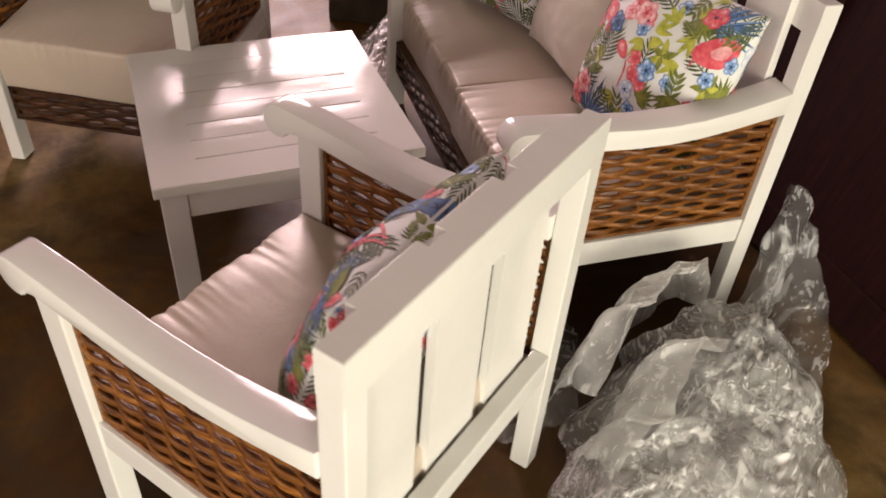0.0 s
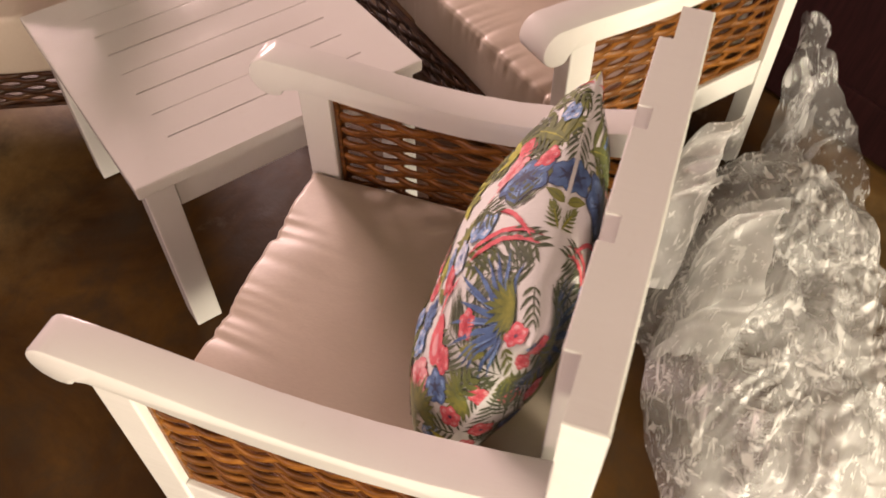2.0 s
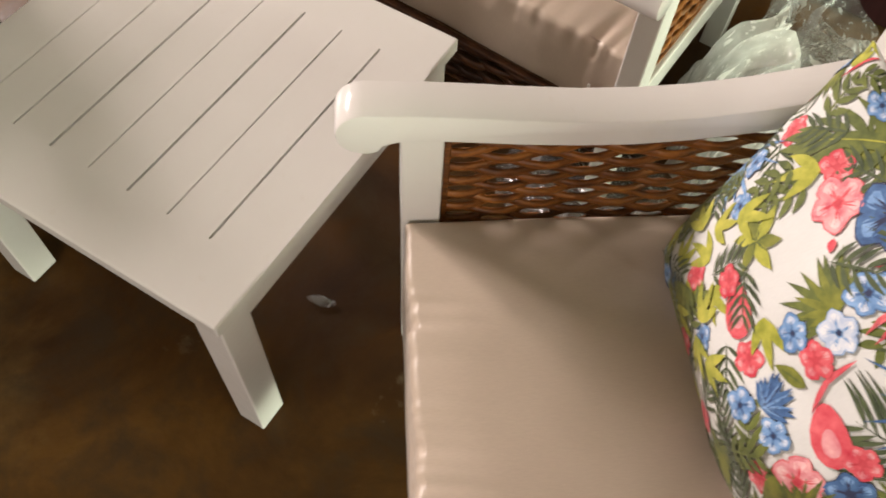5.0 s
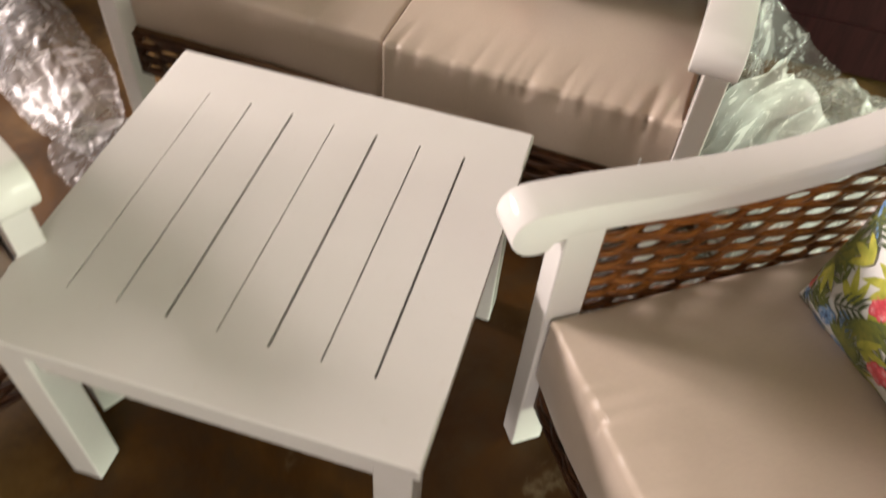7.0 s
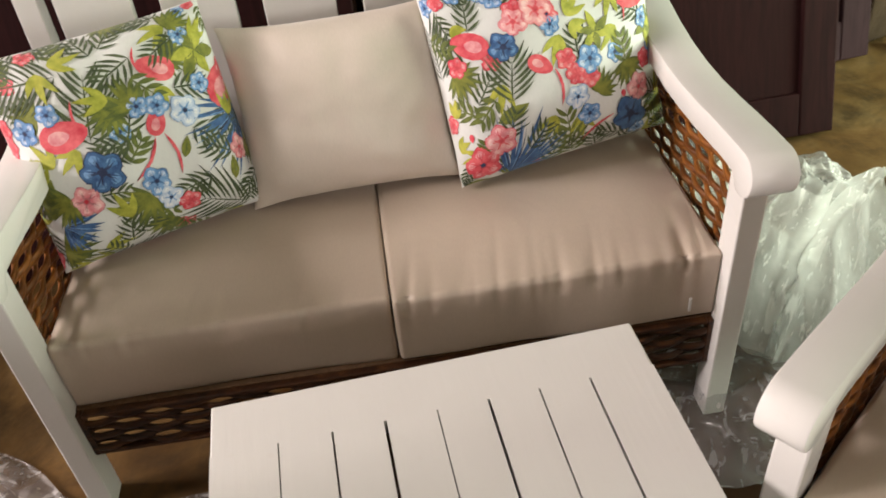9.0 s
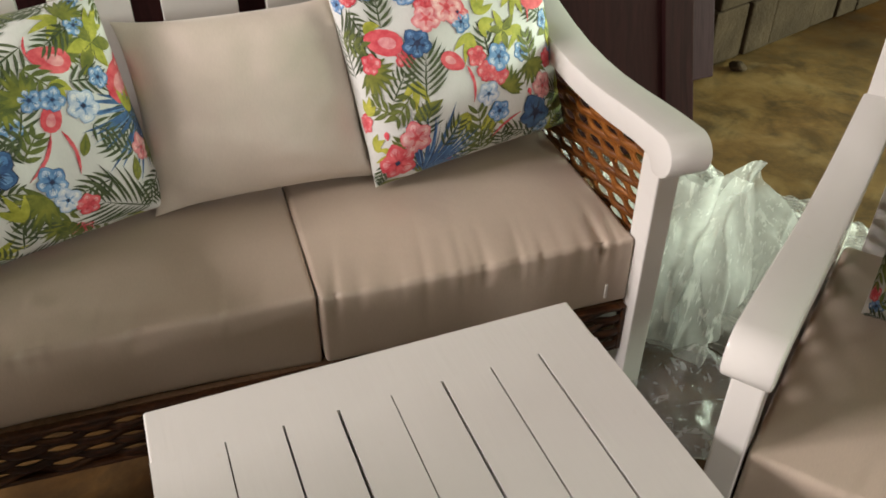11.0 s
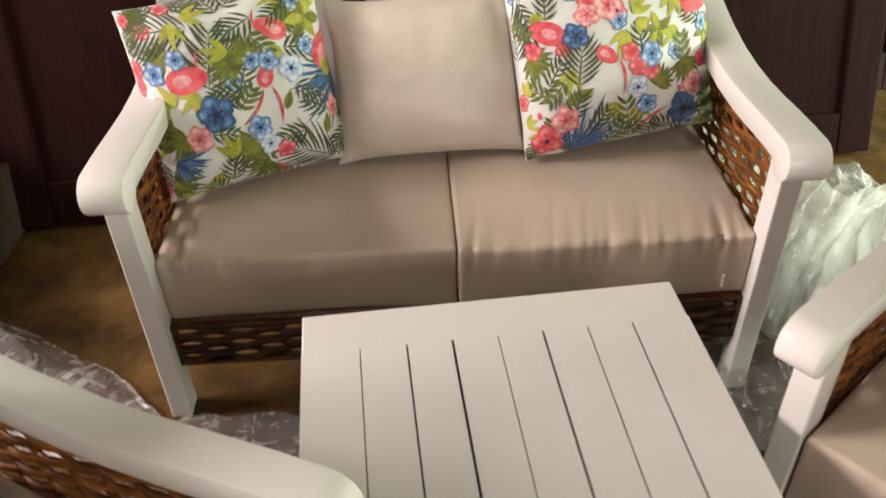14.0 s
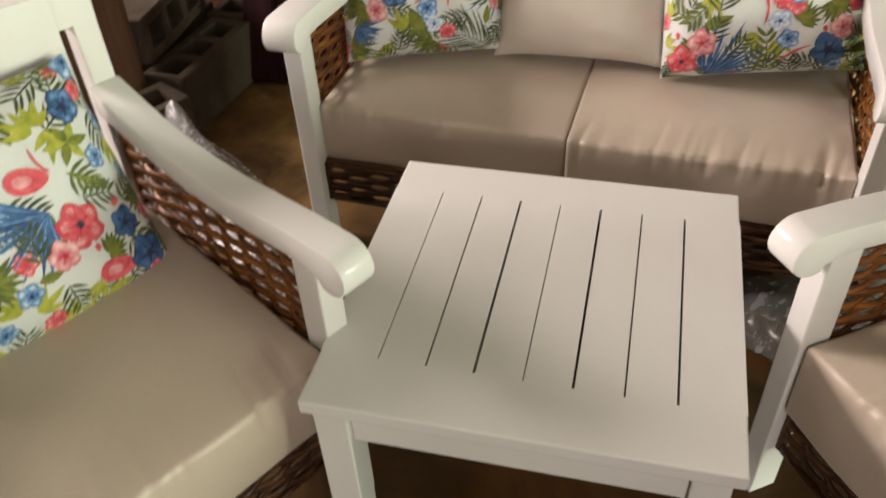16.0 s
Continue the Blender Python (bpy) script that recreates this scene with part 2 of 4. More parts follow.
DYES = {
    "blue": make_print("blue_dye", (0.014, 0.055, 0.17), (0.07, 0.18, 0.38)),
    "pale": make_print("pale_blue_dye", (0.34, 0.46, 0.66), (0.74, 0.78, 0.84)),
    "sky": make_print("sky_blue_dye", (0.07, 0.19, 0.42), (0.24, 0.42, 0.68)),
    "navy": make_print("navy_dye", (0.008, 0.014, 0.05), (0.02, 0.035, 0.10)),
    "red": make_print("crimson_dye", (0.46, 0.012, 0.03), (0.66, 0.08, 0.10)),
    "pink": make_print("pink_dye", (0.62, 0.13, 0.17), (0.84, 0.45, 0.45)),
    "coral": make_print("coral_dye", (0.58, 0.028, 0.055), (0.78, 0.15, 0.17)),
    "green": make_print("leaf_green_dye", (0.055, 0.080, 0.012), (0.16, 0.19, 0.035)),
    "fern": make_print("dark_green_dye", (0.028, 0.046, 0.018), (0.085, 0.115, 0.042)),
    "olive": make_print("olive_dye", (0.10, 0.125, 0.012), (0.25, 0.26, 0.035)),
    "milk": make_print("milky_dye", (0.70, 0.74, 0.80), (0.84, 0.84, 0.85)),
    "blush": make_print("blush_dye", (0.80, 0.38, 0.40), (0.88, 0.64, 0.62)),
    "rose": make_print("dusty_rose_dye", (0.36, 0.11, 0.13), (0.58, 0.26, 0.26)),
    "lime": make_print("yellow_green_dye", (0.24, 0.27, 0.02), (0.52, 0.50, 0.07)),
}
FLOOR = make_floor()
# cement darkened below its own grey, the dim corner's shade put into it
CEMENT = make_rough("dimmed_cement", (0.042, 0.031, 0.022), (0.086, 0.065, 0.047), 6.0)
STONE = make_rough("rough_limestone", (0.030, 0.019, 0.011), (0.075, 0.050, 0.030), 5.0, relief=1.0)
# light tone so that the added, unseen walls bounce fill light
PLASTER = make_rough("bounce_plaster", (0.24, 0.21, 0.18), (0.32, 0.285, 0.245), 2.0, relief=0.25)
# plaster without the fill lightening, darker tone for the wall in view
DARK_PLASTER = make_rough("dark_plaster", (0.085, 0.072, 0.058), (0.13, 0.112, 0.09), 2.0, relief=0.25)
# lightened for soft bounce from the added, unseen ceiling
CEILING = make_rough("bounce_ceiling", (0.30, 0.27, 0.23), (0.38, 0.34, 0.30), 1.5, relief=0.2)
MAHOGANY = make_wood("dark_mahogany", (0.014, 0.0042, 0.0044), (0.028, 0.0080, 0.0082), 0.66, 0.0)
PURPLE_WOOD = make_wood("purple_brown_wood", (0.027, 0.0125, 0.0150), (0.044, 0.0205, 0.0245), 0.6, 0.0)
PLANK = make_wood("plain_brown_wood", (0.12, 0.07, 0.043), (0.18, 0.11, 0.07), 0.6, 0.0)
# dark wood for the seat deck and for painted shade behind table slots
SHADOW_WOOD = make_wood("shadow_deck_wood", (0.10, 0.06, 0.035), (0.17, 0.10, 0.06), 0.8, 0.0)
FILM = make_plastic_film("clear_polythene", 0.58, (0.98, 0.98, 0.98), 1.0, (1, 1, 0.15), 0.42, 0.16)
LOOSE_FILM = make_plastic_film("loose_clear_polythene", 0.27, (0.97, 0.955, 0.95), 0.75, (1, 0.14, 1), 0.66, 0.26)
THIN_FILM = make_plastic_film("thin_clear_polythene", 0.17, (0.95, 0.955, 0.96), 0.36, (1, 0.3, 1))
TALL_FILM = make_plastic_film("thin_hanging_polythene", 0.10, (0.95, 0.95, 0.955), 0.42, (1, 1, 0.12), 0.6)
STEEL = material("nickel", (0.8, 0.79, 0.76), 0.35, 0.4)[0]


# ---- mesh helpers ----
def part(name, bm, mat, parent, label="", smooth=False):
    me = bpy.data.meshes.new(name)
    bm.to_mesh(me)
    bm.free()
    mats = mat if isinstance(mat, (list, tuple)) else [mat]
    for k in mats:
        me.materials.append(k)
    if smooth:
        for p in me.polygons:
            p.use_smooth = True
    ob = new(name, me)
    ob.parent = parent
    return tagged(ob, label)


def root(name, m, label, category, group="", kind=""):
    ob = new(name)
    ob.empty_display_size = 0.1
    ob.matrix_world = m
    return tagged(ob, label, category, group, kind)


def box(bm, x0, x1, y0, y1, z0, z1, bevel=0.003, seg=2, keep=None):
    made = bmesh.ops.create_cube(bm, size=1.0)["verts"]
    bmesh.ops.transform(bm, verts=made, matrix=Matrix.LocRotScale(((x0 + x1) / 2, (y0 + y1) / 2, (z0 + z1) / 2), None, (x1 - x0, y1 - y0, z1 - z0)))
    if bevel:
        edges = [e for e in {e for v in made for e in v.link_edges} if keep is None or keep((e.verts[0].co + e.verts[1].co) / 2)]
        bmesh.ops.bevel(bm, geom=edges, offset=bevel, segments=seg, affect="EDGES", profile=0.5)
    return bm


def slab(*a, **k):
    return box(bmesh.new(), *a, **k)


def smooth_by_angle(ob, deg=35):
    """Smooth shading that keeps the sharp corners."""
    me = ob.data
    bm = bmesh.new()
    bm.from_mesh(me)
    for f in bm.faces:
        f.smooth = True
    for e in bm.edges:
        e.smooth = e.calc_face_angle(0.0) < radians(deg)
    bm.to_mesh(me)
    bm.free()
    return ob


def prism_x(profile, x0, x1, bevel=0.003):
    """A closed (y, z) outline pushed along x."""
    bm = bmesh.new()
    a = [bm.verts.new((x0, y, z)) for y, z in profile]
    c = [bm.verts.new((x1, y, z)) for y, z in profile]
    n = len(profile)
    fa, fc = bm.faces.new(a), bm.faces.new(c[::-1])
    for i in range(n):
        bm.faces.new((a[i], c[i], c[(i + 1) % n], a[(i + 1) % n]))
    bmesh.ops.recalc_face_normals(bm, faces=bm.faces)
    rim = list({e for f in (fa, fc) for e in f.edges})
    bmesh.ops.bevel(bm, geom=rim, offset=bevel, segments=2, affect="EDGES", profile=0.5)
    return bm


# ---- the room: floor, with unseen walls and ceiling added to bounce fill light ----
def wall_with_opening(name, axis, at, lo, hi, o0, o1, oz0, oz1, top, label):
    """A wall 0.2 m thick across x or y, with one opening right through it."""
    wall = root(name, Matrix(), label, "wall", kind="structure")
    pieces = [(lo, o0, 0, top), (o1, hi, 0, top), (o0, o1, oz1, top)] + ([(o0, o1, 0, oz0)] if oz0 > 0 else [])
    for a, c, z0, z1 in pieces:
        args = (at, at + 0.2, a, c, z0, z1) if axis == "x" else (a, c, at, at + 0.2, z0, z1)
        part("wall_panel", slab(*args, bevel=0), PLASTER, wall)
    return wall


floor_bm = bmesh.new()
bmesh.ops.create_grid(floor_bm, x_segments=90, y_segments=90, size=4.9)
for v in floor_bm.verts:
    v.co.z = 0.004 * (noise.noise(v.co * 0.9) - 0.4) - 0.002
floor = part("floor", floor_bm, FLOOR, None, "brown stained cement floor with pale patches, worn and painted for daylight", True)
tagged(floor, category="floor", kind="structure")
ceiling = part("ceiling", slab(-4.9, 4.9, -4.9, 4.9, 3.1, 3.2, bevel=0), CEILING, None, "unseen ceiling added over the store room to bounce light")
tagged(ceiling, category="ceiling", kind="structure")
wall_with_opening("wall_east", "x", 4.5, -4.7, 4.7, -2.0, 1.4, 0.0, 1.9, 3.1, "unseen plastered wall added round the wide doorway to the daylight")
wall_with_opening("wall_west", "x", -4.7, -4.7, 4.7, -0.1, 1.6, 1.7, 2.9, 3.1, "unseen plastered wall added round the wide window opening")
wall_with_opening("wall_south", "y", -4.7, -4.5, 4.5, -0.1, 2.5, 1.3, 2.5, 3.1, "unseen plastered wall added with an opening for fill light")
wall_n = part("wall_north", slab(-4.5, 4.5, 3.0, 3.2, 0, 3.1, bevel=0), PLASTER, None, "unseen plastered wall added behind the stored furniture")
tagged(wall_n, category="wall", kind="structure")


# ---- seating of one suite: white frames with woven rattan panels ----
ARM_TOP = [(-0.020, 0.617), (0.03, 0.614), (0.09, 0.609), (0.15, 0.603), (0.22, 0.598), (0.29, 0.598), (0.36, 0.603), (0.43, 0.614), (0.50, 0.630), (0.556, 0.645)]
ARM_LOW = [(0.556, 0.594), (0.50, 0.583), (0.43, 0.569), (0.36, 0.558), (0.29, 0.552), (0.22, 0.552), (0.15, 0.556), (0.09, 0.562), (0.045, 0.566), (0.003, 0.567)]


def arm_profile(reach, lift=0.0):
    """Side view of an armrest; reach is how far its rounded front goes past the leg."""
    nose = []
    cy, cz, r = -reach, 0.581, 0.036
    for i in range(1, 13):
        a = radians(90 + i * 16.5)
        nose.append((cy + r * math.cos(a), cz + r * math.sin(a)))
    hook = [(cy + 0.017, 0.551), (cy + 0.0205, 0.559)]
    outline = [(y if y > 0 else -reach, z) for y, z in ARM_TOP[::-1]] + nose + hook + ARM_LOW[::-1]
    return [(y, z + lift) for y, z in outline]


def rattan_mesh(name, points, up, side, hw, ht, mat):
    """A flattened rattan cane along the given points."""
    ring = [(-1, 0), (-0.75, 0.7), (-0.3, 1), (0.3, 1), (0.75, 0.7), (1, 0), (0.75, -0.7), (0.3, -1), (-0.3, -1), (-0.75, -0.7)]
    verts, faces, n = [], [], len(ring)
    for p in points:
        for du, ds in ring:
            verts.append(p + up * (du * hw) + side * (ds * ht))
    for i in range(len(points) - 1):
        for k in range(n):
            a, c = n * i + k, n * i + (k + 1) % n
            faces.append((a, c, c + n, a + n))
    me = bpy.data.meshes.new(name)
    me.from_pydata(verts, [], faces)
    me.materials.append(mat)
    me.polygons.foreach_set("use_smooth", [True] * len(faces))
    me.update()
    return me


def woven_panel(name, origin, along, side, width, z0, z1, mat, parent, label, seed, pitch=0.0155, stake=0.054, amp=0.0060, strand=0.0073):
    """A rattan border with upright stakes, and strands that pass before and behind them in turn."""
    rnd = random.Random(seed)
    A, U, S, O = Vector(along), Vector((0, 0, 1)), Vector(side), Vector(origin)
    bm = bmesh.new()
    for a0, a1, c0, c1 in ((0, 0.010, z0, z1), (width - 0.010, width, z0, z1), (0.010, width - 0.010, z0, z0 + 0.009), (0.010, width - 0.010, z1 - 0.009, z1)):
        lo, hi = O + A * a0 - S * 0.009, O + A * a1 + S * 0.009
        xs, ys = sorted((lo.x, hi.x)), sorted((lo.y, hi.y))
        box(bm, xs[0], xs[1], ys[0], ys[1], c0, c1, 0.002, 1)
    panel = part(name, bm, mat, parent, label)
    n = max(2, round(width / stake))
    step = width / n
    for i in range(1, n):
        x = i * step + rnd.uniform(-0.003, 0.003)
        ob = new("rattan_stake", rattan_mesh("rattan_stake", [O + A * x + U * z0, O + A * x + U * z1], A, S, 0.004, 0.0022, mat))
        ob.parent = panel
    rows = max(2, round((z1 - z0 - 0.012) / pitch))
    for r in range(rows):
        z = z0 + 0.006 + (r + 0.5) * (z1 - z0 - 0.012) / rows
        pts, wob = [], rnd.uniform(0, 6.28)
        for k in range(n * 6 + 1):
            x = k * step / 6
            ph = math.pi * (x / step + r)
            lift = 0.0016 * math.sin(1.3 * x / step + wob) + rnd.uniform(-0.0006, 0.0006)
            pts.append(O + A * x + U * (z + lift) + S * (amp * math.sin(ph)))
        ob = new("rattan_strand", rattan_mesh("rattan_strand", pts, U, S, strand * rnd.uniform(0.9, 1.1), 0.0046, mat))
        ob.parent = panel
    return panel


def seat_suite(name, m, hw, boards, board_w, gap, reach, arm_in, lift, label, category, group=""):
    """An armchair or a settee that looks along -y; hw is half its width over the posts."""
    thing = root(name, m, label, category, group)
    inner = hw - 0.041
    for s in (-1, 1):
        x0, x1 = sorted((s * inner, s * hw))
        part("front_leg", slab(x0, x1, 0.0, 0.055, 0.0, 0.575 + lift), WHITE, thing)
        part("back_post", slab(x0, x1, 0.557, 0.598, 0.0, 0.762, bevel=0.002, keep=lambda c: 0.01 < c.z < 0.7), WHITE, thing)
        a0, a1 = sorted((s * (hw - arm_in), s * (hw + 0.005)))
        smooth_by_angle(part("armrest", prism_x(arm_profile(reach, lift), a0, a1, 0.004), WHITE, thing, "curved armrest with a rounded scroll at its front"))
        r0, r1 = sorted((s * (hw - 0.042), s * (hw - 0.004)))
        part("side_rail", slab(r0, r1, 0.055, 0.556, 0.243, 0.308), WHITE, thing)
        wx = s * (hw - 0.022)
        woven_panel("woven_panel", (wx, 0.055, 0), (0, 1, 0), (s, 0, 0), 0.501, 0.308, 0.590 + lift, RATTAN, thing, "woven honey-brown rattan side panel", 3 + s)
    part("top_rail", slab(-hw, hw, 0.557, 0.598, 0.762, 0.832, bevel=0.003, keep=lambda c: c.z > 0.8 and (c.y > 0.59 or abs(c.x) > hw - 0.01)), WHITE, thing)
    part("lower_back_rail", slab(-inner, inner, 0.5625, 0.597, 0.285, 0.345), WHITE, thing)
    start = -(boards * board_w + (boards - 1) * gap) / 2
    for i in range(boards):
        x0 = start + i * (board_w + gap)
        part("back_slat", slab(x0, x0 + board_w, 0.5395, 0.557, 0.300, 0.832, bevel=0.002, keep=lambda c: c.y < 0.555), WHITE, thing)
    part("seat_deck", slab(-inner, inner, 0.034, 0.540, 0.222, 0.2375, bevel=0.001), SHADOW_WOOD, thing)
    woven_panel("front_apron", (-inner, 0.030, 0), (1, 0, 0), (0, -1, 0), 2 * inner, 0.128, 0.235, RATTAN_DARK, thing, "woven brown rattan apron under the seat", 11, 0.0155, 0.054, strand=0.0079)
    return thing


def rounded_cushion(name, w, d, h, seed, mat, parent=None, wrinkle=1.0, crown=0.012):
    """A box cushion with rounded edges, a slightly domed top and short pulls in the cloth along its front edge."""
    rnd = random.Random(seed)
    nx, ny, nz, r = 130, 60, 16, 0.008
    pulls = [(rnd.uniform(-0.48, 0.48) * w, rnd.uniform(0.005, 0.013), rnd.uniform(0.0010, 0.0034), rnd.uniform(0.025, 0.10)) for _ in range(34)]
    bm = bmesh.new()
    cache = {}

    def spread(i, n, power):
        c = 2 * i / n - 1
        return math.copysign(0.5 * (1 - (1 - abs(c)) ** power), c)

    def vert(i, j, k):
        key = (i, j, k)
        if key not in cache:
            x, y, z = spread(i, nx, 1.3) * w, spread(j, ny, 1.6) * d, spread(k, nz, 1.6) * h
            q = Vector((x, y, z))
            c = Vector((max(-w / 2 + r, min(w / 2 - r, x)), max(-d / 2 + r, min(d / 2 - r, y)), max(-h / 2 + r, min(h / 2 - r, z))))
            off = q - c
            p = c + off.normalized() * r if off.length > 1e-6 else q
            fx, fy = 1 - (2 * x / w) ** 4, 1 - (2 * y / d) ** 4
            if z > 0:
                p.z += crown * max(0, fx) * max(0, fy)
            side = 0.006 * max(0, 1 - (2 * z / h) ** 2)
            p.y += side * (y / (d / 2)) * max(0, fx)
            p.x += side * (x / (w / 2)) * max(0, fy)
            edge = y + d / 2
            for px, wd, am, ln in pulls:
                fall = math.exp(-((x - px - 0.15 * (edge - 0.02)) / wd) ** 2)
                reach = math.exp(-(edge / ln) ** 2) if z > 0.3 * h else 0.5 * math.exp(-((z - 0.5 * h) / (0.8 * ln)) ** 2) * (edge < r)
                if reach > 0.02:
                    p.z -= wrinkle * am * fall * reach * (z > 0)
                    p.y += wrinkle * am * fall * reach * (edge < r)
            v3 = Vector((x, y, z + seed))
            p += Vector((0, 0, 1)) * 0.004 * noise.noise(v3 * 7) + Vector((0, 1, 0)) * 0.003 * noise.noise(v3 * 9 + Vector((5, 0, 0)))
            cache[key] = bm.verts.new(p)
        return cache[key]

    for i in range(nx):
        for j in range(ny):
            bm.faces.new((vert(i, j, nz), vert(i + 1, j, nz), vert(i + 1, j + 1, nz), vert(i, j + 1, nz)))
            bm.faces.new((vert(i, j, 0), vert(i, j + 1, 0), vert(i + 1, j + 1, 0), vert(i + 1, j, 0)))
    for i in range(nx):
        for k in range(nz):
            bm.faces.new((vert(i, 0, k), vert(i + 1, 0, k), vert(i + 1, 0, k + 1), vert(i, 0, k + 1)))
            bm.faces.new((vert(i, ny, k), vert(i, ny, k + 1), vert(i + 1, ny, k + 1), vert(i + 1, ny, k)))
    for j in range(ny):
        for k in range(nz):
            bm.faces.new((vert(0, j, k), vert(0, j, k + 1), vert(0, j + 1, k + 1), vert(0, j + 1, k)))
            bm.faces.new((vert(nx, j, k), vert(nx, j + 1, k), vert(nx, j + 1, k + 1), vert(nx, j, k + 1)))
    bmesh.ops.recalc_face_normals(bm, faces=bm.faces)
    return part(name, bm, mat, parent, smooth=True)


def box_cushion(m, w, d, h, seed, label, group=""):
    thing = root("seat_cushion", m, label, "cushion", group)
    rounded_cushion("cushion_body", w, d, h, seed, SATIN, thing, 0.65)
    if seed == 2:
        part("zip_pull", slab(0.225, 0.230, -d / 2 - 0.010, -d / 2 - 0.006, -0.045, -0.015, bevel=0.001), STEEL, thing, "small nickel zip pull")
    return thing


# ---- scatter cushions ----
def pillow_height(u, v, thick):
    a, c = max(0.0, 1 - abs(u) ** 2.6), max(0.0, 1 - abs(v) ** 2.6)
    return thick * (a * c) ** 0.55


def pillow_point(u, v, w, h, thick, face, seed, lift=0.0, pull=0.025):
    """A place on the pillow; u and v run from -1 to 1. The sides draw in between the corners."""
    z = pillow_height(u, v, thick)
    x, y = u * w / 2 * (1 - pull + pull * abs(v) ** 3), v * h / 2 * (1 - pull + pull * abs(u) ** 3)
    q = Vector((u * 1.7, v * 1.7, seed * 3.1 + face))
    z += (0.011 * noise.noise(q) + 0.003 * noise.noise(q * 2.6)) * min(1, z / (0.5 * thick)) if thick else 0
    crease = 0.010 * noise.noise(Vector((u * 4, v * 4, seed))) * (abs(u * v)) ** 1.2
    return Vector((x, y, face * (z + lift) + crease))


def pillow_body(w, h, thick, seed, pull, n=64):
    bm = bmesh.new()
    sheets = {}
    for face in (1, -1):
        for i in range(n + 1):
            for j in range(n + 1):
                rim = i in (0, n) or j in (0, n)
                key = (0 if rim else face, i, j)
                if key not in sheets:
                    u, v = math.sin((i / n - 0.5) * math.pi), math.sin((j / n - 0.5) * math.pi)
                    sheets[key] = bm.verts.new(pillow_point(u, v, w, h, thick, face, seed, 0.0, pull))
        for i in range(n):
            for j in range(n):
                q = []
                for a, c in ((i, j), (i + 1, j), (i + 1, j + 1), (i, j + 1)):
                    rim = a in (0, n) or c in (0, n)
                    q.append(sheets[(0 if rim else face, a, c)])
                bm.faces.new(q if face > 0 else q[::-1])
    return bm


class Print:
    """Flat printed shapes that lie on both faces of a pillow."""

    def __init__(self, w, h, thick, seed):
        self.w, self.h, self.thick, self.seed = w, h, thick, seed
        self.verts, self.faces, self.mats, self.layer = [], [], [], 0
        self.face, self.level = 1, 0
        self.names = list(DYES)

    def outline(self, pts, dye, over=0):
        """Fills an outline, fanned in rings round its centre so that it follows the bulge; pts in metres on the cloth."""
        self.layer += 1
        lift = 0.0002 + 0.0000006 * self.layer + 0.00012 * self.level + 0.00008 * over
        c = (sum(p[0] for p in pts) / len(pts), sum(p[1] for p in pts) / len(pts))
        if min(abs(p[0]) > 0.5 * self.w for p in pts) or min(abs(p[1]) > 0.5 * self.h for p in pts):
            return
        rings = 4 if max(2 * abs(c[0]) / self.w, 2 * abs(c[1]) / self.h) < 0.72 else 9
        base = len(self.verts)

        def put(x, y):
            u, v = (1.25 * s - 0.25 * s ** 5 for s in (max(-1.0, min(1.0, 2 * x / self.w)), max(-1.0, min(1.0, 2 * y / self.h))))
            self.verts.append(pillow_point(u, v, self.w, self.h, self.thick, self.face, self.seed, lift))

        put(*c)
        n = len(pts)
        for k in range(1, rings + 1):
            for x, y in pts:
                put(c[0] + (x - c[0]) * k / rings, c[1] + (y - c[1]) * k / rings)
        idx = self.names.index(dye)
        for i in range(n):
            j = (i + 1) % n
            self.faces.append((base, base + 1 + i, base + 1 + j))
            self.mats.append(idx)
            for k in range(rings - 1):
                a, b2 = base + 1 + k * n, base + 1 + (k + 1) * n
                self.faces.append((a + i, b2 + i, b2 + j, a + j))
                self.mats.append(idx)

    def leaf(self, x, y, ang, length, width, dye, bend=0.0, over=0):
        n, left, right = 6, [], []
        for i in range(n + 1):
            t = i / n
            wd = width * math.sin(math.pi * min(1, t ** 0.8)) * 0.5
            a = ang + bend * t
            cx, cy = x + length * t * math.cos(ang + bend * t * 0.5), y + length * t * math.sin(ang + bend * t * 0.5)
            left.append((cx - wd * math.sin(a), cy + wd * math.cos(a)))
            if 0 < i < n:
                right.append((cx + wd * math.sin(a), cy - wd * math.cos(a)))
        self.outline(left + right[::-1], dye, over)

    def flower(self, x, y, r, turn, rnd, dyes):
        """Five broad petals with darker rims, paler tips and a dark eye; dyes: rim, petal, tip, eye."""
        rim, petal, tip, eye = dyes
        for k in range(5):
            a = turn + k * 6.283 / 5 + rnd.uniform(-0.08, 0.08)
            size = rnd.uniform(0.92, 1.08)
            for over, (scale, reach, dye) in enumerate(((1.0, 0.56, rim), (0.90, 0.565, petal), (0.50, 0.60, tip))):
                pts = []
                for i in range(12):
                    b = i / 12 * 6.283
                    rr = scale * size * (1 + 0.09 * math.sin(4 * b + k))
                    px, py = reach * r * size + 0.46 * r * rr * math.cos(b), 0.47 * r * rr * math.sin(b)
                    pts.append((x + px * math.cos(a) - py * math.sin(a), y + px * math.sin(a) + py * math.cos(a)))
                self.outline(pts, dye, over)
            for off, reach, wide, dye in ((-0.26, 0.86, 0.10, petal), (0.25, 0.84, 0.10, petal), (-0.12, 0.62, 0.07, rim), (0.12, 0.66, 0.07, rim), (0.0, 0.78, 0.05, rim)):
                self.leaf(x, y, a + off + rnd.uniform(-0.06, 0.06), reach * r, wide * r, dye, 0.0, 3)
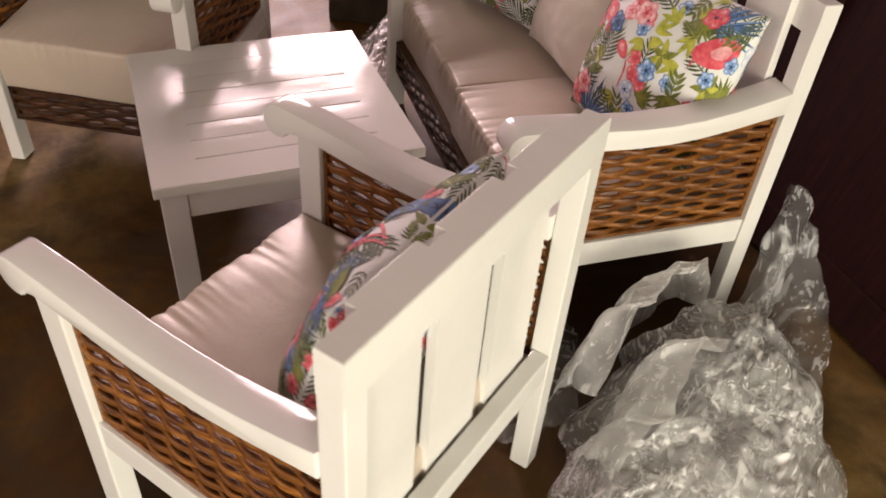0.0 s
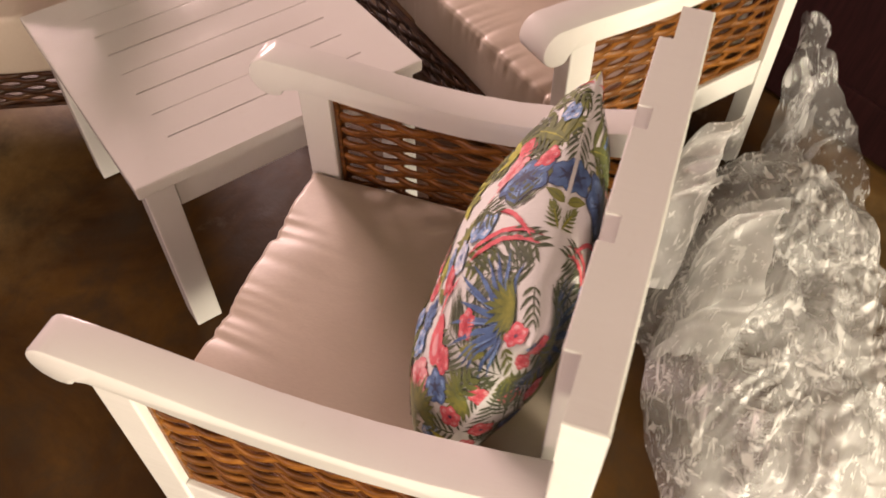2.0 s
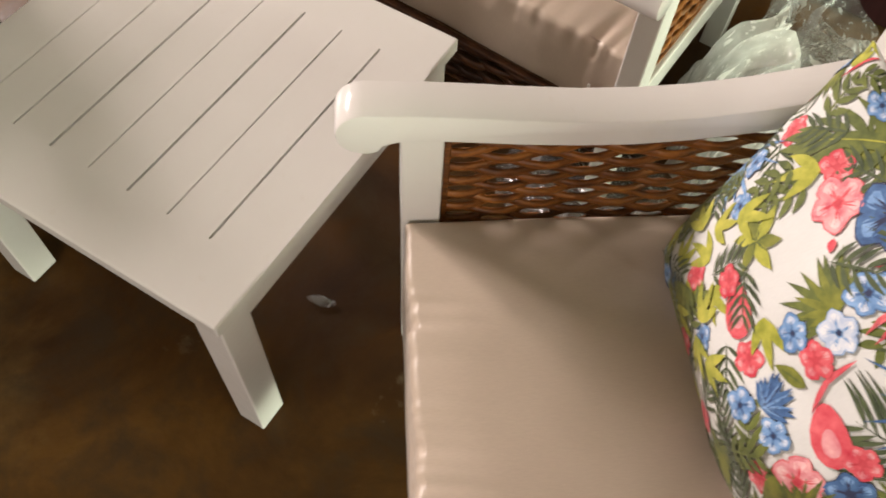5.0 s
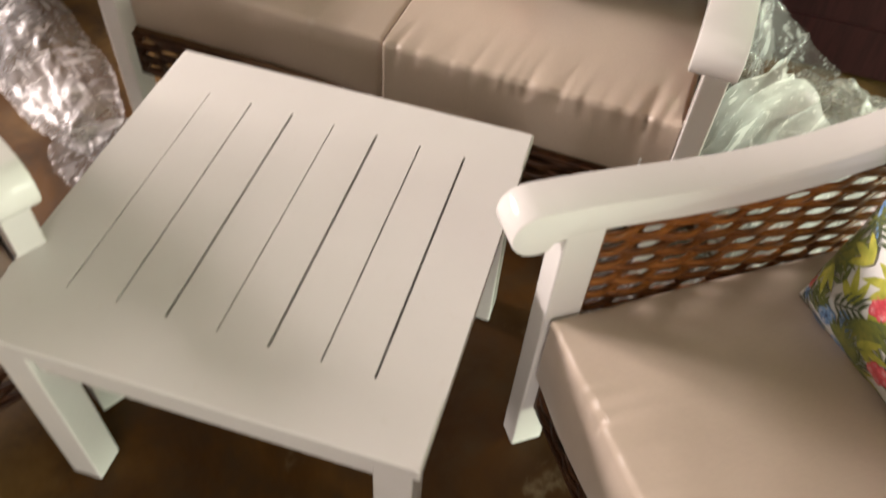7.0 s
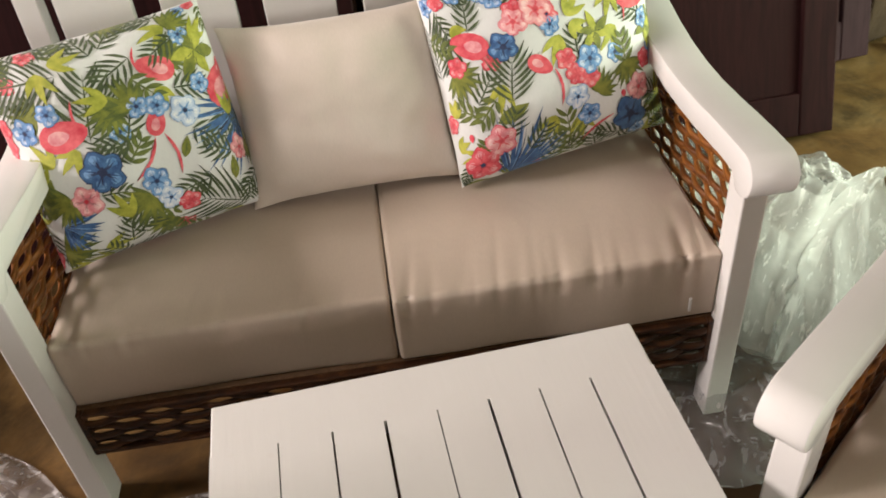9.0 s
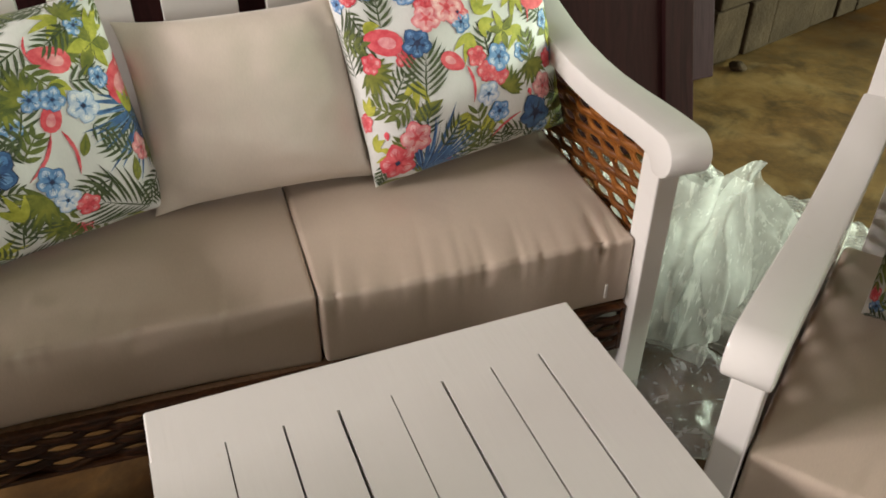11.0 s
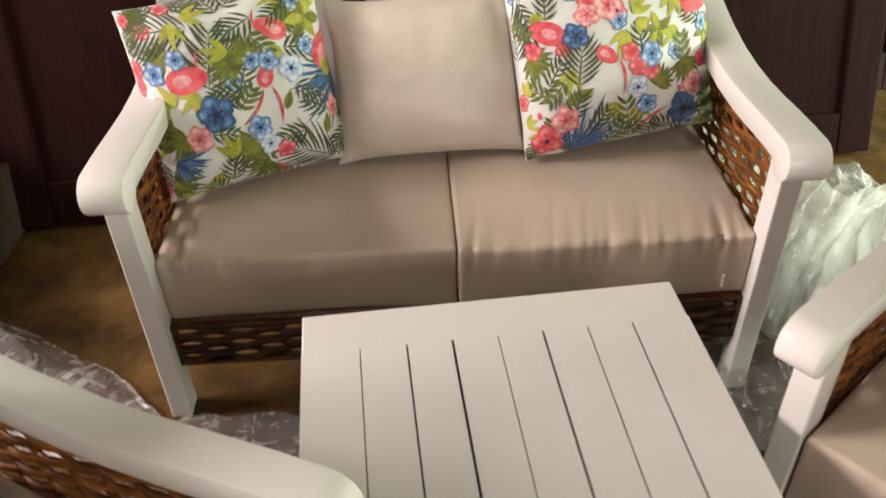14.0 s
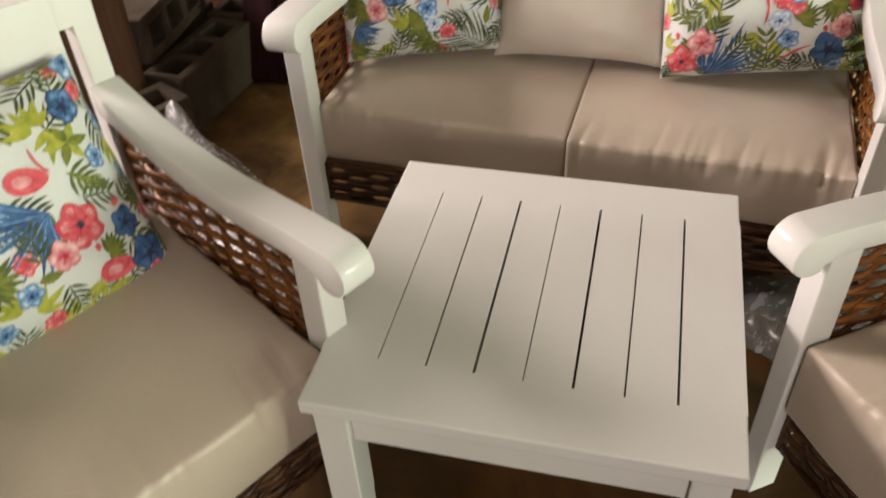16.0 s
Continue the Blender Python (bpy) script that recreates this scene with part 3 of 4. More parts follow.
        for over, scale, dye in ((4, 0.22, rim), (5, 0.15, eye)):
            self.outline([(x + scale * r * (1 + 0.2 * math.sin(5 * i)) * math.cos(i), y + scale * r * (1 + 0.2 * math.sin(5 * i)) * math.sin(i)) for i in np.linspace(0, 5.6, 9)], dye, over)

    def frond(self, x, y, ang, length, rnd, dye, width=0.05, pairs=8, leaf_width=0.0055):
        """A spine with leaflets in pairs."""
        for i in range(pairs):
            t = (i + 0.4) / pairs
            px, py = x + length * t * math.cos(ang), y + length * t * math.sin(ang)
            ln = width * (0.55 + 0.6 * math.sin(math.pi * min(1, 0.15 + t * 0.85)))
            for side in (-1, 1):
                self.leaf(px, py, ang + side * (1.10 - 0.35 * t + rnd.uniform(-0.08, 0.08)), ln * rnd.uniform(0.85, 1.1), leaf_width, dye, -side * 0.4)
        self.leaf(x, y, ang, length * 1.05, 0.0028, dye)

    def spray(self, x, y, ang, length, rnd, dye, blades=8, fan=1.5, blade_width=0.0065):
        """Blades that fan out from one point, the middle ones longest."""
        for i in range(blades):
            s = 2 * i / (blades - 1) - 1
            a = ang + 0.5 * fan * s + rnd.uniform(-0.05, 0.05)
            self.leaf(x, y, a, length * (1 - 0.3 * s * s) * rnd.uniform(0.85, 1.05), blade_width, dye, 0.30 * s + rnd.uniform(-0.12, 0.12))

    def broad(self, x, y, ang, length, dye, rnd):
        """A split leaf: a heart of deep lobes along a midrib."""
        for k in range(6):
            t = 0.12 + 0.14 * k
            for side in (-1, 1):
                self.leaf(x + length * t * math.cos(ang), y + length * t * math.sin(ang), ang + side * (1.25 - 0.17 * k), length * (0.52 - 0.035 * k), 0.0088 * length / 0.10, dye, -side * 0.55)
        self.leaf(x, y, ang, length, 0.014 * length / 0.10, dye)
        self.leaf(x, y, ang, length * 0.9, 0.0015, "lime", 0.0, 1)

    def blob(self, x, y, ang, size, dyes):
        """A plain rounded shape with a paler middle."""
        for over, scale, dye, dx in ((0, 1.0, dyes[0], 0.0), (1, 0.45, dyes[1], 0.2)):
            pts = []
            for i in range(14):
                b = i / 14 * 6.283
                px, py = size * (dx + scale * math.cos(b)), size * scale * (0.62 + 0.12 * math.cos(b)) * math.sin(b)
                pts.append((x + px * math.cos(ang) - py * math.sin(ang), y + px * math.sin(ang) + py * math.cos(ang)))
            self.outline(pts, dye, over)

    def motif(self, kind, x, y, dx, dy, rnd):
        """One printed motif; x, y, dx and dy in centimetres on the cloth, from its root or eye to its tip."""
        x, y, size, ang = 0.01 * x, 0.01 * y, 0.01 * math.hypot(dx, dy), math.atan2(dy, dx)
        if kind in FLOWER_DYES:
            self.flower(x, y, max(0.016, size * 0.98), ang, rnd, FLOWER_DYES[kind])
        elif kind == "body":
            self.blob(x, y, ang, max(0.02, size), ("coral", "pink"))
        elif kind == "stroke":
            self.leaf(x, y, ang + 0.45, size * 1.1, 0.0036, "coral", -0.9)
        elif kind == "bud":
            self.leaf(x, y, ang, max(0.012, size), 0.009, "coral")
        elif kind in ("fern", "stripe", "twig"):
            dye, ratio, step, wide = {"fern": ("fern", 0.60, 0.0095, 0.0044), "stripe": ("fern", 0.85, 0.0085, 0.0044), "twig": ("green", 0.42, 0.014, 0.0072)}[kind]
            self.frond(x, y, ang, size, rnd, dye, max(0.024, min(0.065, ratio * size)), max(4, round(size / step)), wide)
        elif kind == "bluepalm":
            self.leaf(x, y, ang + 0.9, size * 0.4, 0.011, "olive")
            self.spray(x, y, ang, size * 1.2, rnd, "blue", 14, 1.9, 0.0072)
            self.level += 1
            self.spray(x, y, ang, size * 1.0, rnd, "navy", 6, 1.6, 0.0022)
            self.spray(x, y, ang, size * 1.1, rnd, "sky", 6, 1.7, 0.0024)
        elif kind == "palepalm":
            self.spray(x, y, ang, size * 1.1, rnd, "sky", 7, 0.9, 0.006)
        elif kind == "palm":
            self.spray(x, y, ang, size * 1.1, rnd, "green", 11, 2.4, 0.0085)
            self.level += 1
            self.spray(x, y, ang, size * 0.9, rnd, "olive", 7, 2.0, 0.007)
        elif kind == "lily":
            for k in range(6):
                self.leaf(x, y, ang + k * 1.047 + rnd.uniform(-0.15, 0.15), size * rnd.uniform(0.8, 1.15), 0.42 * size, "lime" if k % 2 else "olive", 0.25)
            self.spray(x, y, ang, size * 0.6, rnd, "green", 6, 5.0, 0.002)
        elif kind == "lime":
            for k in (-0.6, 0.0, 0.55):
                self.leaf(x, y, ang + k, size * (1 - 0.3 * abs(k)), 0.011, "lime", 0.3)
        elif kind == "olive":
            self.leaf(x, y, ang, size, 0.42 * size, "olive", 0.2)
            self.leaf(x, y, ang, size * 0.9, 0.0016, "green", 0.2, 1)
        elif kind == "monstera":
            self.broad(x, y, ang, size, "green", rnd)

    def mesh(self, parent):
        me = bpy.data.meshes.new("printed_pattern")
        me.from_pydata(self.verts, [], self.faces)
        for k in self.names:
            me.materials.append(DYES[k])
        me.polygons.foreach_set("material_index", self.mats)
        me.polygons.foreach_set("use_smooth", [True] * len(self.faces))
        me.update()
        ob = new("printed_pattern", me)
        ob.parent = parent
        return tagged(ob, "tropical print of blue and pink flowers, ferns and plain coral shapes")


FLOWER_DYES = {"blue": ("navy", "blue", "sky", "navy"), "sky": ("blue", "sky", "pale", "navy"), "white": ("sky", "pale", "milk", "navy"), "navy": ("navy", "blue", "blue", "navy"),
               "red": ("red", "coral", "pink", "navy"), "coral": ("red", "coral", "pink", "red"), "pink": ("coral", "pink", "blush", "red"), "dusty": ("rose", "pink", "blush", "red")}

# the motifs of each printed cushion: kind, place and reach, in centimetres from the cushion's middle
FLOWERS_A = [("pink", -4.9, 10.4, -0.3, -2.5), ("blue", -1.6, 14.4, 0.5, -3.4), ("navy", -1.9, 19.4, -2.2, 0.5), ("sky", 3.3, 10.4, -0.6, 1.8), ("white", 4.9, 6.9, 0, 1.8), ("sky", 3, 3, 0, 1.5), ("coral", 5.8, 4, 0, 1.2), ("red", 18.1, 16.4, -0.8, 2), ("pink", 13.4, -3.2, -1.9, -1.3), ("blue", 15.9, 0, 0.3, 2), ("red", 19.7, -0.5, 0.9, 1), ("sky", 9.3, -3, -0.5, 1.3)]
SHAPES_A = [("stroke", -16.7, 13.9, 0.5, 5.5), ("bud", -2.2, 9.2, 0.8, -0.5), ("stroke", 1.6, 11.4, 4.4, 5.2), ("body", -1.6, -1.5, 2.4, -1), ("stroke", 6.9, 8.9, 0.2, 9), ("stroke", 6, 8.7, 0, 8.9), ("body", 11.2, 1.5, 2.5, -1), ("stroke", 9.1, 1, -1.7, 5.5)]
LEAVES_A = [("monstera", -6, 18.4, -6.6, -9.7), ("lily", -5.8, 3, 1.2, -2.7), ("palepalm", -21.9, 0, 11.4, 3.8), ("palm", 3.6, 7.7, -5, -2.2), ("lime", 0.5, 1, 3.9, -2.2), ("bluepalm", 16.5, 15.6, -5.8, -8.4), ("fern", 21.7, 10.4, -10.4, -6), ("fern", 10.1, 18.1, -1.3, -7.7), ("fern", 21.9, -2, 0, 5.7), ("olive", 17.8, 10.2, -3.3, -3.7), ("monstera", 4.9, 19.9, -3, -1.5), ("olive", 1.6, 19.9, -1.7, -2.5), ("fern", 5.5, 13.9, 1.9, 4.2), ("bluepalm", 6.9, -3, -0.6, 3), ("olive", 7.1, 1.7, -3, -1.5), ("fern", -9.3, 19.9, 4.6, 0)]
FLOWERS_R = [("red", -14.6, -12.7, 2.6, -2.2), ("pink", -11.3, -9.2, 1.9, -1.8), ("coral", 1.4, -2.5, 0.8, -1), ("sky", 3.9, -0.9, 1.9, -0.9), ("white", 1.1, -5.8, 1.7, -0.9), ("sky", 2.8, -9, 1.6, -1.1), ("blue", -8.3, 3.9, 1.9, -1.1), ("coral", -15.7, 2.5, 1.3, 0), ("pink", -6.1, 6.9, 1.7, -1.1), ("red", -1.1, 6.7, 1.4, -0.5), ("sky", -1.1, 5.3, 0.9, -0.8), ("navy", 9.7, -11.3, 3.1, -1.3), ("dusty", 11.9, -7.4, 1.9, -1.6), ("white", 22.1, 8.5, 0, 2.3), ("sky", 18.5, 5.8, 1.4, 0.6), ("red", 10.2, 12.4, 2.5, 0.5), ("pink", -2.5, 7.8, 2.5, -0.2)]
SHAPES_R = [("bud", -16, -7.1, 0, -1.4), ("body", -3.6, 0.2, -1.6, 1.2), ("stroke", -1.7, -0.7, 0.3, -5.3), ("body", -13, 5.1, 2.8, -1), ("stroke", 1.9, -13.8, 4.5, 3.2), ("bud", 8.6, -6.9, 0.2, -1.2), ("body", 14.4, 6.9, 4.2, 1.6), ("stroke", 10.5, 7.6, 0.3, -4.6)]
LEAVES_R = [("bluepalm", -9.9, -17.5, 4.4, 9.7), ("olive", -11.3, -6.4, 5.2, 1.3), ("stripe", -8.6, -4.1, 1.1, 5.9), ("palm", 4.4, -6.2, 2.5, 3), ("lime", 1.9, 4.8, 2.2, -2.7), ("lily", 5.5, 2.5, 2.5, 1.7), ("stripe", -19.3, 0.9, -0.6, 6.9), ("lime", -14.9, 8.1, 1.6, -2.5), ("lime", -18.8, -4.4, 1.7, 2.5), ("twig", 0.6, -17, -1.4, 9.4), ("olive", -18.8, -17.9, 6.9, -0.5), ("twig", -3.6, -17.3, 2.2, 6.7), ("lime", -19.3, -9, 3, 0.3), ("bluepalm", 11, 10.8, 9.4, 3.5), ("lily", 16, 0.9, -3, -0.4), ("monstera", 9.7, 7.6, -4.2, 1.6), ("olive", 22.1, 11.7, 0, 5.1)]
FLOWERS_L = [("sky", -12.9, 5, 1.4, -1.4), ("sky", -8.9, 6.6, 1.2, -0.7), ("sky", 2.1, 4.3, 0.9, -1.1), ("sky", 4.7, 3.6, 1.2, -0.4), ("white", 8, 1.8, 2.1, -0.9), ("sky", 11.5, 4.6, 1.4, -0.5), ("dusty", 14.5, -5.7, 1.2, -1.6), ("blue", -5.2, -2.5, 2.2, -2.1), ("dusty", -8.7, -5.7, 1.7, -1.6), ("sky", 0.9, -6.1, 1.7, -1.2), ("white", 1.9, -9.1, 1.1, -1.4), ("coral", 4.2, -10.7, 1, -1.4), ("red", -18.8, -13.4, 2.6, 0.2)]
SHAPES_L = [("body", -8, 3.4, -3.3, -0.2), ("stroke", -5.6, 3.2, 0.2, 4.1), ("body", 6.3, 8.4, 2.4, -1.3), ("stroke", 4, 8.9, 0.5, 3), ("body", 3.8, 1.6, -0.9, -1.8), ("stroke", 3, -0.2, -4.2, -4.6), ("stroke", 4.2, -0.2, 0.3, -5.7), ("body", 16.6, 3.4, -4.2, -1.6), ("stroke", 18.8, 7.7, 0, -3.6), ("stroke", 4.5, -9.1, -1.8, -2.4)]
LEAVES_L = [("stripe", -5.6, 11.2, -9.6, 0.4), ("fern", -5.2, 1.1, 2.4, 8.9), ("fern", 3.8, 10.9, -5, -2.3), ("lily", 12.7, 8.9, 4.6, -0.7), ("lime", 5.9, 5.9, 0, -3), ("bluepalm", 18.3, -0.2, -9.2, -5.3), ("olive", 11.7, -10, 1.2, 3.6), ("lime", -6.8, 1.1, -3.8, -2), ("olive", -15.7, -7.1, 4.2, 5.3), ("palm", -0.2, -8, -4.7, -2.7), ("stripe", 12.9, -15.5, -7, 4.3), ("twig", -1.6, -2.7, 3, 2.9), ("olive", 5.6, -4.3, 1.7, 2.7), ("bluepalm", -13.4, -8.4, 4.5, -2.5), ("palm", -15.2, -12.1, 6.3, -1.8), ("fern", -6.8, -5.5, 3.8, -0.6)]
FLOWERS_B = [("red", 6.7, -3.3, 2.3, -2.4), ("pink", 3.1, -5.7, 1.3, -1.6), ("blue", 12.8, 10.1, 2.1, -1.4), ("sky", 17.7, 16, 2.8, -1.9), ("coral", 16.4, 11.3, 0.6, -1), ("navy", 12.6, -6.1, 2.3, -0.5), ("navy", 14.1, -12, 2.8, -1.9), ("red", 14.1, -15.1, 1.5, -0.2), ("sky", 13.3, 3.1, 0.5, -1.1)]
SHAPES_B = [("body", 3.8, 4.2, -2.5, 0.5), ("stroke", 6.7, 3.8, -0.8, 3.5), ("body", 8.7, -11.3, -2.8, 0.7), ("bud", 7.4, -6.4, -0.2, -1.1), ("bud", 12, -3.5, 1.3, 0.9)]
LEAVES_B = [("lime", 7.9, 9.4, 2.3, 2.9), ("lily", 10.5, 6.1, 2.9, -0.8), ("monstera", 8.2, 3.1, 4.4, -3.8), ("bluepalm", 4.1, -0.2, -7.2, -2.9), ("olive", -1, -7.1, 3.3, -0.4), ("fern", 12.3, 15.8, -4.6, -2.4), ("palm", 8.2, -8.5, 3.1, 0.5)]


def print_cloth(w, h, thick, seed, parent, motifs):
    """The known motifs on the front, small sprigs in the gaps between them, and a looser repeat on the back."""
    rnd = random.Random(seed)
    pr = Print(w, h, thick, seed)
    order = {"stripe": 0, "fern": 0, "twig": 0, "monstera": 1, "olive": 1, "palm": 1, "palepalm": 1, "bluepalm": 2, "lime": 2, "lily": 3, "stroke": 3, "body": 4, "bud": 4}
    taken = [(x + q * dx, y + q * dy) for _, x, y, dx, dy in motifs for q in (0.0, 0.5, 1.0)]
    for face in (1, -1):
        pr.face, pr.layer, pr.level = face, 0, 0
        spots = []
        for _ in range(320):
            x, y = rnd.uniform(-48, 48) * w, rnd.uniform(-48, 48) * h
            if all((x - a) ** 2 + (y - c) ** 2 > 1.8 ** 2 for a, c in taken + spots):
                spots.append((x, y))
        for x, y in spots:
            a = rnd.uniform(0, 6.28)
            kind = rnd.choice(["fern", "twig", "fern", "lime", "palm", "lime", "sky", "coral", "fern"])
            reach = 1.5 if kind in FLOWER_DYES else 4.6
            pr.motif(kind, x - 0.4 * reach * math.cos(a), y - 0.4 * reach * math.sin(a), reach * math.cos(a), reach * math.sin(a), rnd)
        for row in sorted(motifs, key=lambda r: order.get(r[0], 5)):
            pr.level = 1 + order.get(row[0], 5)
            pr.motif(*row, rnd)
    return pr.mesh(parent)


def frame_from(bl, br, tl, tr):
    """The pose of a pillow from its four corners."""
    c = [Vector(k) for k in (bl, br, tl, tr)]
    mid = sum(c, Vector()) / 4
    ax = ((c[1] + c[3]) - (c[0] + c[2])).normalized()
    ay = (c[2] + c[3]) - (c[0] + c[1])
    ay = (ay - ax * ay.dot(ax)).normalized()
    az = ax.cross(ay)
    return Matrix.Translation(mid) @ Matrix((ax, ay, az)).transposed().to_4x4()


def scatter_cushion(m, w, h, thick, seed, motifs, label, group=""):
    thing = root("scatter_cushion", m, label, "pillow", group)
    part("pillow_case", pillow_body(w, h, thick, seed, 0.025 if motifs else 0.075), COTTON if motifs else LINEN, thing, smooth=True)
    if motifs:
        print_cloth(w, h, thick, seed, thing, motifs)
    return thing


SOFA_AT = pose(-0.0282, 0.4621, 0, 0, 0, -3.96)
CHAIR_A = pose(0.5401, -0.2288, 0, 0, 0, -55.37)
CHAIR_B = pose(-0.430, -0.401, 0, 0, 0, 60.1)

seat_suite("settee", SOFA_AT, 0.598, 6, 0.133, 0.050, 0.028, 0.068, 0.0, "white painted two-seat settee with woven rattan sides", "settee")
seat_suite("armchair", CHAIR_A, 0.306, 3, 0.133, 0.036, 0.042, 0.052, 0.011, "white painted armchair with woven rattan sides beside plastic wrap", "armchair", "armchairs round the table")
seat_suite("armchair", CHAIR_B, 0.306, 3, 0.133, 0.036, 0.042, 0.052, 0.011, "white painted armchair with woven rattan sides near concrete blocks", "armchair", "armchairs round the table")

for x, y, z, seed in ((-0.280, 0.292, 0.306, 1), (0.280, 0.280, 0.311, 2)):
    box_cushion(SOFA_AT @ pose(x, y, z), 0.556, 0.500, 0.140, seed, "beige satin box cushion on the settee seat", "settee cushions")
box_cushion(CHAIR_A @ pose(0, 0.274, 0.316), 0.522, 0.540, 0.156, 3, "beige satin box cushion on the armchair seat", "armchair cushions")
box_cushion(CHAIR_B @ pose(0, 0.274, 0.336, 4.5), 0.522, 0.540, 0.156, 4, "beige satin box cushion on the armchair seat", "armchair cushions")

PRINT_LABEL = "white cotton scatter cushion printed with tropical flowers and leaves"
scatter_cushion(SOFA_AT @ frame_from((-0.562, 0.178, 0.398), (-0.272, 0.350, 0.404), (-0.60, 0.37, 0.735), (-0.195, 0.45, 0.755)), 0.376, 0.372, 0.078, 21, FLOWERS_L + SHAPES_L + LEAVES_L, PRINT_LABEL, "printed cushions")
scatter_cushion(SOFA_AT @ frame_from((-0.262, 0.335, 0.394), (0.180, 0.330, 0.412), (-0.215, 0.45, 0.695), (0.155, 0.45, 0.705)), 0.405, 0.335, 0.072, 22, [], "plain cream satin scatter cushion between two printed ones")
scatter_cushion(SOFA_AT @ frame_from((0.165, 0.275, 0.400), (0.545, 0.385, 0.425), (0.105, 0.435, 0.755), (0.55, 0.495, 0.78)), 0.424, 0.378, 0.080, 23, FLOWERS_R + SHAPES_R + LEAVES_R, PRINT_LABEL, "printed cushions")
scatter_cushion(CHAIR_A @ frame_from((-0.205, 0.36, 0.40), (0.232, 0.395, 0.405), (-0.222, 0.483, 0.768), (0.22, 0.505, 0.79)), 0.436, 0.397, 0.080, 24, FLOWERS_A + SHAPES_A + LEAVES_A, PRINT_LABEL, "printed cushions")
scatter_cushion(CHAIR_B @ frame_from((-0.19, 0.35, 0.40), (0.225, 0.365, 0.40), (-0.19, 0.51, 0.745), (0.219, 0.515, 0.746)), 0.412, 0.379, 0.080, 25, FLOWERS_B + SHAPES_B + LEAVES_B, PRINT_LABEL, "printed cushions")


# ---- the low table ----
def cupped_plank(x0, x1, y0, y1, z0, z1, crown, tip):
    """A top plank whose face is a little crowned across its width, with softened long edges."""
    bm = bmesh.new()
    n, rows = 10, []
    for y in [y0 + (y1 - y0) * k / 8 for k in range(9)]:
        row = [bm.verts.new((x0, y, z0))]
        fade = min(1.0, min(y - y0, y1 - y) / 0.06)
        for i in range(n + 1):
            s = 2 * i / n - 1
            row.append(bm.verts.new((x0 + (x1 - x0) * i / n, y, z1 - fade * (crown * s * s + tip * s * math.sin(9 * y)))))
        row.append(bm.verts.new((x1, y, z0)))
        rows.append(row)
    for a, c in zip(rows, rows[1:]):
        for i in range(n + 2):
            f = bm.faces.new((a[i], a[i + 1], c[i + 1], c[i]))
            if i in (0, n + 1):
                for e in f.edges:
                    e.smooth = False
        bm.faces.new((a[0], c[0], c[-1], a[-1]))
    for end in (rows[0], rows[-1][::-1]):
        for e in bm.faces.new(end).edges:
            e.smooth = False
    bmesh.ops.recalc_face_normals(bm, faces=bm.faces)
    return bm


def low_table(m):
    rnd = random.Random(5)
    thing = root("coffee_table", m, "low white painted square table with a slotted plank top", "table")
    z0, z1 = 0.407, 0.433
    part("top_end_board", slab(-0.30, 0.30, -0.293, -0.194, z0, z1, bevel=0.003, keep=lambda c: c.y < -0.2), WHITE, thing)
    part("top_end_board", slab(-0.30, 0.30, 0.210, 0.295, z0, z1, bevel=0.003, keep=lambda c: c.y > 0.22), WHITE, thing)
    slots = [-0.212, -0.141, -0.071, -0.001, 0.069, 0.139, 0.210]
    widths = [0.0018, 0.0028, 0.0042, 0.0018, 0.0040, 0.0026, 0.0036]
    edges = [-0.30] + slots + [0.30]
    for i in range(8):
        x0 = edges[i] + (widths[i - 1] / 2 if i else 0)
        x1 = edges[i + 1] - (widths[i] / 2 if i < 7 else 0)
        part("top_plank", cupped_plank(x0, x1, -0.194, 0.210, z0, z1, 0.00035 * rnd.uniform(-0.5, 1.3), rnd.uniform(-0.0003, 0.0003)), WHITE, thing, smooth=True)
    for y0, y1 in ((-0.272, -0.250), (0.254, 0.276)):
        part("apron", slab(-0.235, 0.235, y0, y1, 0.335, 0.406), WHITE, thing)
    for x0, x1 in ((-0.280, -0.258), (0.258, 0.280)):
        part("apron", slab(x0, x1, -0.225, 0.224, 0.335, 0.406), WHITE, thing)
    for sx in (-1, 1):
        for y0, y1 in ((-0.281, -0.226), (0.225, 0.280)):
            x0, x1 = sorted((sx * 0.236, sx * 0.288))
            part("leg", slab(x0, x1, y0, y1, 0, 0.406), WHITE, thing)
    # dark sheet added below the planks, stands in for shade in the slots
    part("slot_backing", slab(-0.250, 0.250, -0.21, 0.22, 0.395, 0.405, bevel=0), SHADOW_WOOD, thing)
    return thing


low_table(Matrix())


